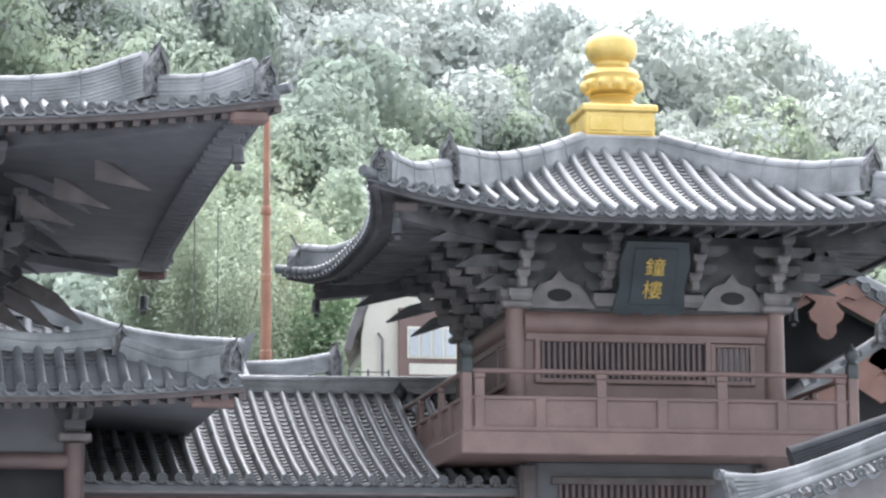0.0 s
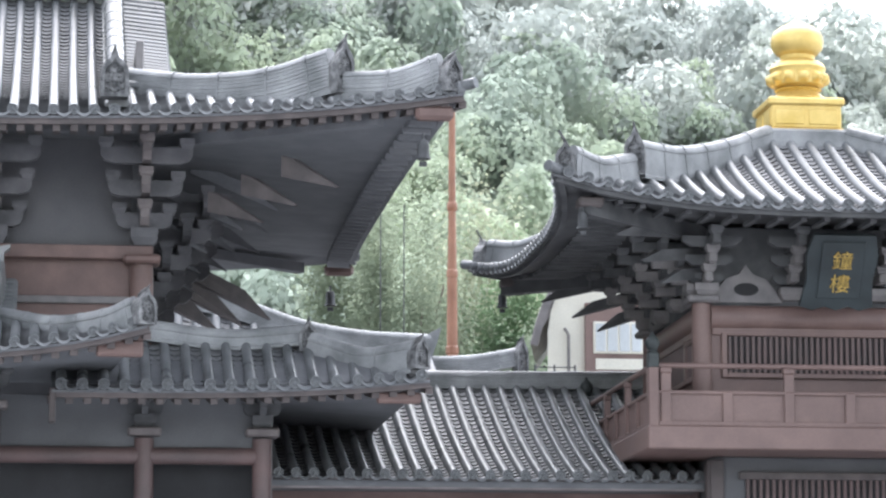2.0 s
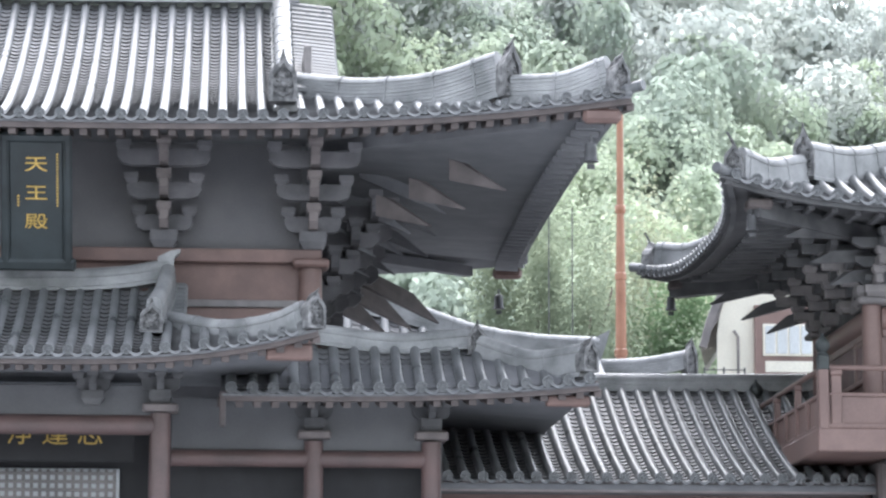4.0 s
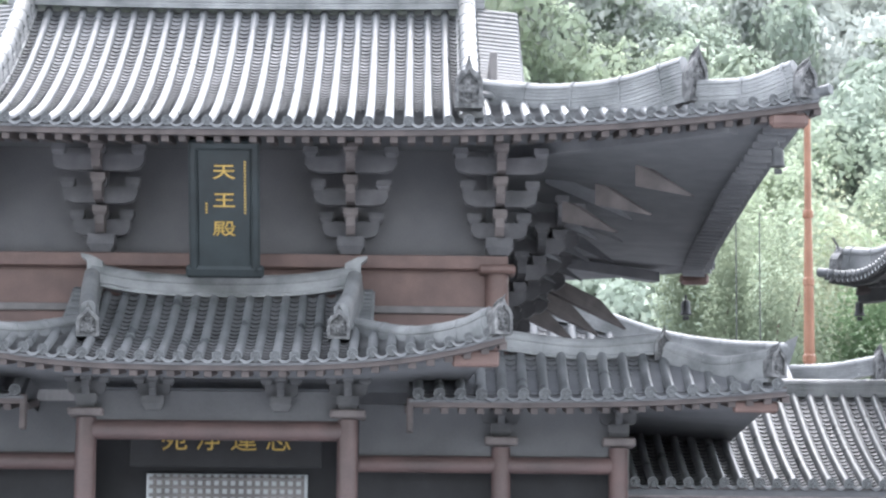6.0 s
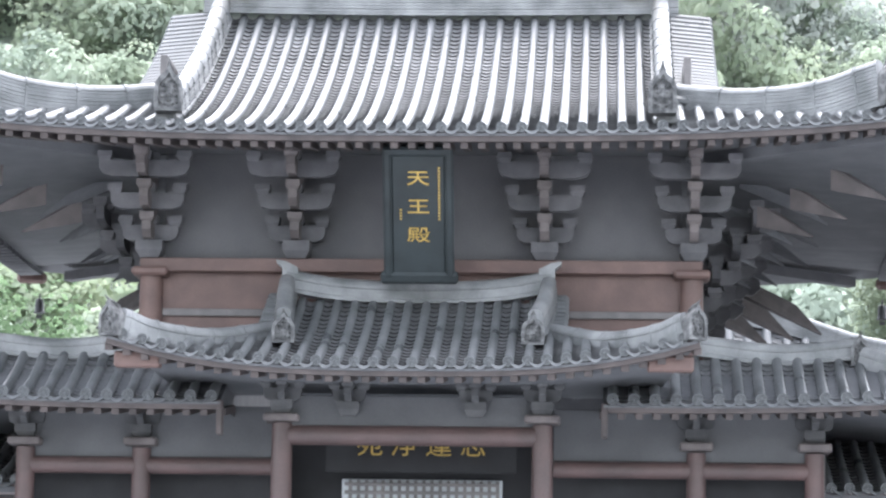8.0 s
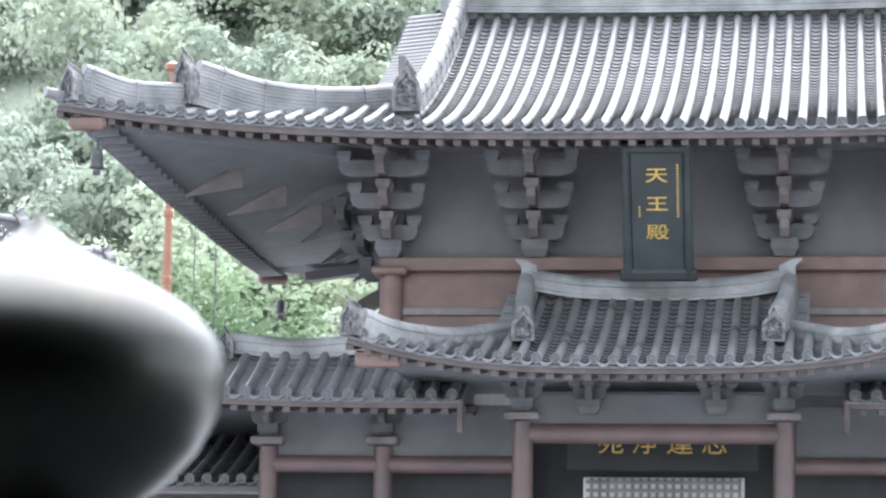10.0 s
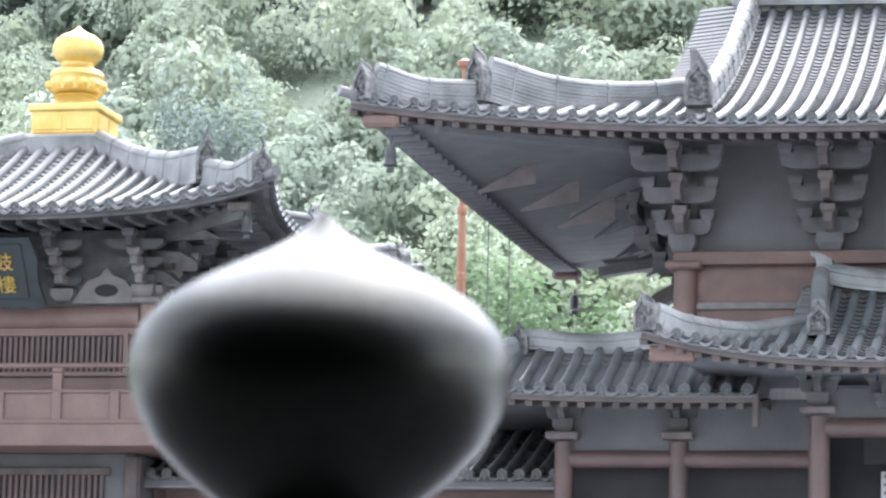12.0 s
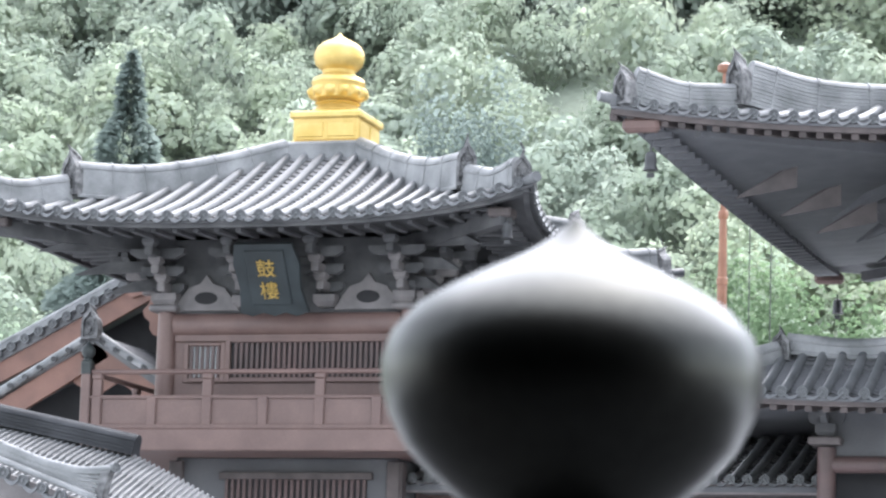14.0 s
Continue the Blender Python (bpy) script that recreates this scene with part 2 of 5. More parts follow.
# ---------------------------------------------------------------- roof parts
def ridge_profile(w, h):
    """A ridge of many thin stacked tiles, stepping in a little, under a round cap and over a wider foot course."""
    r = w * 0.34
    n = max(2, round((h - r) / 0.062))
    dz = (h - r) / n
    low = [(-w * 0.54, 0), (-w * 0.54, dz * 0.8)]
    for k in range(1, n):
        a = w * (0.46 - 0.08 * k / n)
        e = w * (0.02 + 0.025 * ((k * 7) % 3) / 2)
        low += [(-a + e, k * dz - dz * 0.18), (-a + e, k * dz), (-a, k * dz + 0.003), (-a, (k + 0.76) * dz)]
    low += [(-w * 0.34, h - r)]
    cap = [(r * 1.2 * math.cos(a), h - r + r * math.sin(a)) for a in [math.pi * k / 6 for k in range(6, -1, -1)]]
    return low + cap + [(-a, b) for a, b in low[::-1]]


def plate_profile(w, h):
    """A ridge faced with smooth plates between a foot course and a round cap."""
    r = w * 0.36
    low = [(-w * 0.56, 0), (-w * 0.56, 0.05), (-w * 0.44, 0.07), (-w * 0.40, h - r - 0.05), (-w * 0.46, h - r - 0.04), (-w * 0.46, h - r)]
    cap = [(r * 1.15 * math.cos(a), h - r + r * math.sin(a)) for a in [math.pi * k / 6 for k in range(6, -1, -1)]]
    return low + cap + [(-a, b) for a, b in low[::-1]]


def cap_mesh(r):
    """The round end of a roof tile, with a rim and a raised flower; it faces -y."""
    g = Geo()
    n = 14
    rings = [(r, 0.10), (r, -0.012), (r * 0.84, -0.012), (r * 0.80, 0.006), (r * 0.36, 0.004), (r * 0.30, -0.014), (0.01, -0.018)]
    vs, fs = [], []
    for q, y in rings:
        vs += [(q * math.cos(2 * math.pi * i / n), y, q * math.sin(2 * math.pi * i / n)) for i in range(n)]
    for k in range(len(rings) - 1):
        fs += [(k * n + i, k * n + (i + 1) % n, (k + 1) * n + (i + 1) % n, (k + 1) * n + i) for i in range(n)]
    g.add(vs, fs)
    for i in range(7):
        a = 2 * math.pi * i / 7
        x, z = 0.57 * r * math.cos(a), 0.57 * r * math.sin(a)
        s = 0.16 * r
        g.add([(x - s, 0, z), (x, 0, z - s), (x + s, 0, z), (x, 0, z + s), (x, -0.02, z)], [(0, 1, 4), (1, 2, 4), (2, 3, 4), (3, 0, 4)])
    return g.mesh("eave_tile", TILE, True)


def drip_mesh(w, r):
    """The hanging lip of a pan tile between two rows; it faces -y."""
    g = Geo()
    top = [(-w / 2 + w * k / 8, -0.75 * r * math.sin(math.pi * k / 8) + 0.3 * r) for k in range(9)]
    low = [(x, z - 0.42 * r - 0.22 * r * math.sin(math.pi * k / 8)) for k, (x, z) in enumerate(top)]
    vs = [(x, -0.03, z) for x, z in top] + [(x, -0.055, z) for x, z in low] + [(x, 0.12, z + 0.02) for x, z in top] + [(x, 0.0, z) for x, z in low]
    fs = []
    for k in range(8):
        fs += [(k, k + 1, 9 + k + 1, 9 + k), (18 + k, 18 + k + 1, k + 1, k), (9 + k, 9 + k + 1, 27 + k + 1, 27 + k), (27 + k, 27 + k + 1, 18 + k + 1, 18 + k)]
    g.add(vs, fs)
    return g.mesh("drip_tile", TILE, True)


def tile_row(points, r, seg=0.42):
    """One row of overlapping half-round tiles along a line up the slope."""
    P = [Vector(p) for p in points]
    L = [0]
    for a, b in zip(P, P[1:]):
        L.append(L[-1] + (b - a).length)

    def at(d):
        d = min(max(d, 0), L[-1])
        for i in range(len(L) - 1):
            if d <= L[i + 1] or i == len(L) - 2:
                w = (d - L[i]) / max(L[i + 1] - L[i], 1e-6)
                return P[i].lerp(P[i + 1], w), (P[i + 1] - P[i]).normalized()
    g = Geo()
    count = max(1, round(L[-1] / seg))
    n = 6
    prev = None
    vs, fs = [], []
    for k in range(count):
        for d, q in ((k, 1.0), (k + 0.99, 0.98)):
            c, t = at(d * L[-1] / count)
            s = t.cross(Vector((0, 0, 1))).normalized()
            u = s.cross(t).normalized()
            for i in range(n + 1):
                a = math.pi * i / n
                vs.append(c + s * (r * q * math.cos(a)) + u * (r * q * 1.05 * math.sin(a) - 0.01))
    m = n + 1
    for k in range(2 * count - 1):
        fs += [(k * m + i, k * m + i + 1, (k + 1) * m + i + 1, (k + 1) * m + i) for i in range(n)]
    return g.add(vs, fs)


def tiled_slope(roof, S, us, top, pitch, r, outward, rows=True, steps=40, caps=True):
    """A slope of pan and cover tiles. S(u, v): a place for u along the eave and v up the slope; top(u): where v ends."""
    bed = Geo()
    for a, b in zip(us, us[1:]):
        vs, fs = [], []
        for k in range(steps + 1):
            for lift in ((0.032, 0.0) if 0 < k < steps else (0.0,)):
                for w, dz in ((0, 0.03), (0.3, -0.015), (0.5, -0.03), (0.7, -0.015), (1, 0.03)):
                    u = a + (b - a) * w
                    p = S(u, top(u) * min(1.0, (k + (0.15 if lift else 0.0)) / steps))
                    vs.append((p[0], p[1], p[2] + dz - lift))
        cnt = len(vs) // 5
        for k in range(cnt - 1):
            fs += [(k * 5 + i, k * 5 + i + 1, (k + 1) * 5 + i + 1, (k + 1) * 5 + i) for i in range(4)]
        bed.add(vs, fs)
    part("tile_bed", bed, BED, roof, "dark wet pan tiles")
    if not rows:
        return
    cap, drip = cap_mesh(r * 1.08), drip_mesh(pitch * 0.8, r)
    turn = math.atan2(outward[0], -outward[1])
    for i, u in enumerate(us):
        t = top(u)
        if t < 0.02:
            continue
        part("barrel_tile", tile_row([S(u, t * k / 14) for k in range(15)], r), TILE, roof, smooth=True)
        p = Vector(S(u, 0))
        if caps:
            c = part("eave_tile", cap, TILE, roof)
            c.matrix_basis = Matrix.Translation(p + Vector((outward[0] * 0.03, outward[1] * 0.03, 0.035))) @ Matrix.Rotation(turn, 4, "Z")
            if i + 1 < len(us):
                d = part("drip_tile", drip, TILE, roof)
                d.matrix_basis = Matrix.Translation(Vector(S((u + us[i + 1]) / 2, 0)) + Vector((0, 0, 0.0))) @ Matrix.Rotation(turn, 4, "Z")


def beast(roof, at, h, turn=0.0, w=0.34, d=0.3):
    """The carved end tile of a ridge: a raised rim round a mask in relief, under a hooked crest; its face looks to -y before it is turned."""
    m = Matrix.Translation(at) @ Matrix.Rotation(radians(turn), 4, "Z")
    b = w / 2
    out = [(-b, 0), (-b * 1.04, h * 0.3), (-b * 0.98, h * 0.62), (-b * 0.72, h * 0.76), (-b * 0.3, h * 0.86), (0.02 * w, h * 1.04), (b * 0.34, h * 0.86), (b * 0.72, h * 0.76), (b * 0.98, h * 0.62), (b * 1.04, h * 0.3), (b, 0)]
    inn = [(x * 0.72, h * 0.07 + z * 0.76) for x, z in out]
    n = len(out)
    y0, y1, yb = -d / 2, -d / 2 + 0.055, d / 2
    vs = [(x, y0, z) for x, z in out] + [(x, y0, z) for x, z in inn] + [(x, y1, z) for x, z in inn] + [(x * 0.9, yb, z * 0.9) for x, z in out]
    fs = [tuple(range(2 * n, 3 * n)), tuple(range(4 * n - 1, 3 * n - 1, -1))]
    for i in range(n):
        k = (i + 1) % n
        fs += [(i, k, n + k, n + i), (n + i, n + k, 2 * n + k, 2 * n + i), (i, 3 * n + i, 3 * n + k, k)]
    g = Geo().add([m @ Vector(p) for p in vs], fs)
    # brows, eyes, snout, jaw and curls of the mask
    knobs = [(0, 0.36, 0.15), (0, 0.27, 0.12), (-0.17, 0.47, 0.09), (0.17, 0.47, 0.09), (-0.2, 0.58, 0.10), (0.2, 0.58, 0.10), (0, 0.56, 0.07), (0, 0.68, 0.08), (-0.25, 0.34, 0.08), (0.25, 0.34, 0.08), (-0.12, 0.17, 0.08), (0.12, 0.17, 0.08), (-0.27, 0.2, 0.07), (0.27, 0.2, 0.07), (0, 0.13, 0.06)]
    for bx, bz, br in knobs:
        s = br * w
        c = (bx * w, y1, bz * h)
        kv = [(c[0] + s * math.cos(a) * math.cos(e), c[1] - s * 0.9 * math.sin(e), c[2] + s * 0.9 * math.sin(a) * math.cos(e)) for e in (0, 0.8) for a in [q * math.pi / 3 for q in range(6)]] + [(c[0], c[1] - s * 0.95, c[2])]
        g.add([m @ Vector(p) for p in kv], [(i, (i + 1) % 6, 6 + (i + 1) % 6, 6 + i) for i in range(6)] + [(6 + i, 6 + (i + 1) % 6, 12) for i in range(6)])
    # hooked crest that bends forward over the mask
    hook = [(0, d * 0.3, h * 0.86), (0, 0, h * 0.97), (0, -d * 0.4, h * 1.04), (0, -d * 0.7, h * 1.14)]
    for (p, q), (r0, r1) in zip(zip(hook, hook[1:]), ((0.16, 0.12), (0.12, 0.07), (0.07, 0.015))):
        ring = [(math.cos(a), math.sin(a)) for a in [k * math.pi / 3 for k in range(6)]]
        hv = [m @ Vector((p[0] + c * r0 * w, p[1], p[2] + e * r0 * w)) for c, e in ring] + [m @ Vector((q[0] + c * r1 * w, q[1], q[2] + e * r1 * w)) for c, e in ring]
        g.add(hv, [(i, (i + 1) % 6, 6 + (i + 1) % 6, 6 + i) for i in range(6)])
    part("ridge_beast", g, CARVED, roof, "carved grey mask tile at the ridge end")


def ridge(roof, pts, w, h, joints=0.0, mat=None, profile=ridge_profile):
    path = polyline(pts)
    part("ridge", Geo().sweep(profile(w, h), path), mat or RIDGE, roof, "" if mat else "pale grey ridge tiles", True)
    if joints:
        # thin straps over the ridge where its pieces meet
        L, last = 0, path[0]
        prof = [(a * 1.07, b * 1.02) for a, b in plate_profile(w, h)]
        for a, b in zip(path, path[1:]):
            L += (b - a).length
            if L > joints:
                L = 0
                d = (b - a).normalized()
                part("ridge_joint", Geo().sweep(prof, [b - d * 0.018, b + d * 0.018]), RIDGE, roof)


def hanging_bell(at, h, label):
    t = thing("wind_bell", label, "bell", at, "wind bells under the eaves")
    r = h * 0.27
    part("bell_body", Geo().lathe([(r * 0.25, 0), (r * 0.7, -0.05 * h), (r * 0.82, -0.2 * h), (r * 0.86, -0.6 * h), (r * 1.1, -0.72 * h), (r * 1.0, -0.74 * h), (r * 0.6, -0.7 * h)], 14), IRON, t, smooth=True)
    part("bell_hook", Geo().lathe([(0.02, 0.0), (0.02, 0.25 * h)], 6), IRON, t)
    part("clapper", Geo().box(-r * 0.55, r * 0.55, -0.012, 0.012, -1.0 * h, -0.8 * h), IRON, t)
    return t


def text_mesh(body, size, depth, mat):
    cu = bpy.data.curves.new("lettering", "FONT")
    cu.body, cu.size, cu.extrude = body, size, depth
    cu.align_x, cu.align_y, cu.resolution_u = "CENTER", "CENTER", 3
    ob = bpy.data.objects.new("lettering", cu)
    scene.collection.objects.link(ob)
    me = bpy.data.meshes.new_from_object(ob.evaluated_get(bpy.context.evaluated_depsgraph_get()))
    bpy.data.objects.remove(ob)
    me.materials.clear()
    me.materials.append(mat)
    return me


def column(parent, x, y, z0, z1, r, mat, name="column"):
    g = Geo().lathe([(r * 1.02, z0), (r, z0 + (z1 - z0) * 0.5), (r * 0.94, z1)], 18, (x, y, 0))
    return part(name, g, mat, parent, smooth=True)


def lip_block(g, x, y, z, s, h):
    """A bracket block: square above, drawn in below."""
    a, b = s / 2, s * 0.34
    z1, z2 = z + h * 0.42, z + h
    vs = [(x + i * b, y + j * b, z) for i, j in ((-1, -1), (1, -1), (1, 1), (-1, 1))] + [(x + i * a, y + j * a, z1) for i, j in ((-1, -1), (1, -1), (1, 1), (-1, 1))] + [(x + i * a, y + j * a, z2) for i, j in ((-1, -1), (1, -1), (1, 1), (-1, 1))]
    fs = [(3, 2, 1, 0), (8, 9, 10, 11)]
    for k in (0, 4):
        fs += [(k + i, k + (i + 1) % 4, k + 4 + (i + 1) % 4, k + 4 + i) for i in range(4)]
    g.add(vs, fs)


def bracket_set(parent, x, y, z, tiers=3, s=0.24, reach=0.42, step=0.34, mat=None, spread=0.42, pale=None, turn=0.0):
    """A bracket set: crossed arms that step forward (-y, before the set is turned) tier by tier, with blocks on their ends."""
    mat = mat or UNDER
    m = Matrix.Translation((x, y, 0)) @ Matrix.Rotation(turn, 4, "Z") @ Matrix.Translation((-x, -y, 0))

    def turned(g):
        g.v = [tuple(m @ Vector(p)) for p in g.v]
        return g
    base = Geo()
    lip_block(base, x, y, z, s * 1.7, s * 1.1)
    parent = part("bracket_set", turned(base), mat, parent)
    zz = z + s * 1.1
    for t in range(tiers):
        g = Geo()
        half = spread * (1 + 0.3 * t)
        yc = y - reach * t * 0.8
        w = s * 0.55
        prof = [(-half, s * 0.5), (-half * 0.92, s * 0.16), (-half * 0.7, 0), (half * 0.7, 0), (half * 0.92, s * 0.16), (half, s * 0.5), (half, s), (-half, s)]
        g.prism([(x + a, zz + b) for a, b in prof], yc - w / 2, yc + w / 2)
        for e in (-1, 0, 1):
            lip_block(g, x + e * half * 0.88, yc, zz + s * 0.96, s * 0.9, s * 0.62)
        part("cross_arm", turned(g), mat, parent)
        f = Geo()
        y1 = y - reach * (t + 1) * 0.8 - s * 0.4
        f.add([(x + i * w / 2, yy, b) for i in (-1, 1) for yy, b in ((y + 0.2, zz), (y1 + 0.14, zz), (y1, zz + s * 0.45), (y1, zz + s), (y + 0.2, zz + s))], [(0, 1, 2, 3, 4), (9, 8, 7, 6, 5)] + [(i, 5 + i, 5 + (i + 1) % 5, (i + 1) % 5) for i in range(5)])
        lip_block(f, x, y1 + s * 0.45, zz + s * 0.96, s * 0.9, s * 0.62)
        part("forward_arm", turned(f), pale or mat, parent)
        zz += step


def slanting_arm(parent, root, tip, w, h, mat):
    """A long beam with a sharp beak at its tip, slanting out from the corner brackets."""
    a, b = Vector(root), Vector(tip)
    d = (b - a).normalized()
    s = d.cross(Vector((0, 0, 1))).normalized()
    vs = []
    for q in (-1, 1):
        vs += [a + s * q * w / 2, a + s * q * w / 2 + Vector((0, 0, h)), b - d * h * 2.6 + s * q * w / 2 + Vector((0, 0, h * 0.95)), b + s * q * w * 0.15 + Vector((0, 0, 0.02)), b - d * 0.02 + s * q * w * 0.15]
    fs = [(0, 1, 2, 3, 4), (9, 8, 7, 6, 5)] + [(i, 5 + i, 5 + (i + 1) % 5, (i + 1) % 5) for i in range(5)]
    part("slanting_arm", Geo().add(vs, fs), mat, parent)


def rafters(parent, line, inward, pitch, w, h, length, rise, mat, name="rafter"):
    """Rafters along an eave line, reaching inward and up."""
    P = [Vector(p) for p in line]
    L = [0]
    for a, b in zip(P, P[1:]):
        L.append(L[-1] + (b - a).length)
    n = int(L[-1] / pitch)
    inn = Vector((*inward, 0)).normalized()
    for k in range(n + 1):
        d = L[-1] * k / n
        i = max(j for j in range(len(L)) if L[j] <= d + 1e-9)
        i = min(i, len(P) - 2)
        p = P[i].lerp(P[i + 1], (d - L[i]) / (L[i + 1] - L[i]))
        ang = math.atan2(rise, length)
        m = Matrix.Translation(p) @ Matrix.Rotation(math.atan2(inn.y, inn.x), 4, "Z") @ Matrix.Rotation(-ang, 4, "Y")
        part(name, Geo().box(0, length, -w / 2, w / 2, -h, 0, 0.008, m), mat, parent)


# Near-black, so the unseen porch shows dark in the near finial.
PORCHBLACK = material("near_black_porch", (0.03, 0.031, 0.033), 0.8, 0.3, 2.0, 60, 0.1)
# Soffit wood darkened: the shade under tower eaves and porch is in its colour.
SHADEWOOD = material("shade_darkened_wood", (0.10, 0.102, 0.106), 0.7, 0.3, 2.2, 40, 0.25, second=(0.145, 0.145, 0.147))

# ---------------------------------------------------------------- ground
# Never in view; kept pale to bounce light up under the eaves.
g = Geo()
g.add([(-900, -300, 0), (900, -300, 0), (900, 1500, 0), (-900, 1500, 0)], [(0, 1, 2, 3)])
single("ground", g, PAVING, "unseen court ground, pale to bounce light up under the eaves", "ground", kind="structure")

AXIS = -3.08      # the hall's middle line
TOWER = 16.01     # from there to a tower's middle
TOWER_Y = 54.7


def eave(u, half, z0, up, y0, out):
    s = min(1.0, abs(u) / half) ** 3
    return y0 - out * s, z0 + up * s


def span(a, b, pitch):
    n = max(1, round((b - a) / pitch))
    return [a + (b - a) * k / n for k in range(n + 1)]


def roof_shell(name, parent, outer, inner, zin, peak, mat, label):
    """The boarded underside of a roof and its shell: from the eave line in to the wall head, and over to the ridge."""
    g = Geo()
    n = len(outer)
    vs = [(x, y, z - 0.10) for x, y, z in outer] + [(x, y, zin) for x, y in inner] + [(x, y, z - 0.06) for x, y, z in outer] + [peak(x, y) for x, y in inner]
    fs = [(i, (i + 1) % n, n + (i + 1) % n, n + i) for i in range(n)]
    fs += [(2 * n + i, 3 * n + i, 3 * n + (i + 1) % n, 2 * n + (i + 1) % n) for i in range(n)]
    fs += [(i, 2 * n + i, 2 * n + (i + 1) % n, (i + 1) % n) for i in range(n)]
    g.add(vs, fs)
    return part(name, g, mat, parent, label)


# ---------------------------------------------------------------- the great hall
hall = thing("temple_hall", "two-tiered dark wooden temple hall with grey tiled roofs", "temple", (AXIS, 0, 0))
HX, HB = 9.25, 8.55       # half width of the eaves; half depth
HY = 57.0


def hall_front(u, v):
    ey, ez = eave(u, HX, 11.30, 0.42, 48.9, 0.5)
    return (u, ey + (HY - ey) * v, ez + (14.95 - ez) * (0.52 * v + 0.48 * v * v))


def hall_top(u):
    a = abs(u)
    if a <= 4.0:
        return 1.0
    ey = eave(u, HX, 0, 0, 48.9, 0.5)[0]
    yh = 52.3 - (a - 4.0) / 5.25 * 3.85
    return max(0.0, (yh - ey) / (HY - ey))


def side_eave(w, sx):
    """The eave along the flank; w runs from -1 (front) to 1 (back)."""
    s = abs(w) ** 3
    return (sx * (HX - 0.4 + 0.4 * s), HY + w * HB, 11.30 + 0.42 * s)


N = 24
front_line = [hall_front(-HX + 2 * HX * k / N, 0) for k in range(N + 1)]
right_line = [side_eave(-1 + 2 * k / N, 1) for k in range(1, N + 1)]
back_line = [(x, 2 * HY - y, z) for x, y, z in front_line[::-1]][1:]
left_line = [side_eave(1 - 2 * k / N, -1) for k in range(1, N)]
loop = front_line + right_line + back_line + left_line
clampxy = lambda x, y, bx, y0, y1: (max(-bx, min(bx, x)), max(y0, min(y1, y)))
inner = [clampxy(x, y, 4.4, 52.1, 61.9) for x, y, z in loop]
main_roof = roof_shell("main_roof", hall, loop, inner, 11.5, lambda x, y: (x, y, 11.7), UNDER, "deep boarded eaves under a grey tiled hip-and-gable roof")
us = [(k + 0.5) * 0.3115 for k in range(-30, 30)]
tiled_slope(main_roof, hall_front, us, hall_top, 0.3115, 0.078, (0, -1), steps=44)
part("fascia", Geo().sweep([(-0.05, -0.18), (0.05, -0.18), (0.05, -0.02), (-0.05, -0.02)], [(x, y + 0.1, z) for x, y, z in front_line]), RAFTER, main_roof)
for sx in (-1, 1):
    side = right_line if sx > 0 else [(-x, y, z) for x, y, z in right_line]
    part("fascia", Geo().sweep([(-0.05, -0.18), (0.05, -0.18), (0.05, -0.02), (-0.05, -0.02)], [(x - sx * 0.1, y, z) for x, y, z in side]), UNDER, main_roof)
    rafters(main_roof, [(x - sx * 0.16, y, z - 0.16) for x, y, z in side], (-sx, 0), 0.40, 0.14, 0.10, 0.45, 0.02, UNDER)
    # tile ends along the flank
    cap = cap_mesh(0.105)
    for k in range(43):
        x, y, z = side_eave(-1 + 2 * k / 42, sx)
        c = part("eave_tile", cap, TILE, main_roof)
        c.matrix_basis = Matrix.Translation((x, y, z + 0.03)) @ Matrix.Rotation(sx * math.pi / 2, 4, "Z")
rafters(main_roof, [(x, y + 0.16, z - 0.15) for x, y, z in front_line], (0, 1), 0.272, 0.12, 0.12, 1.6, 0.25, RAFTER)
part("ridge", Geo().sweep(ridge_profile(0.5, 1.1), arc((-4.3, HY, 15.0), (4.3, HY, 15.0), 0.05)), RIDGE, main_roof, "tall grey main ridge", True)
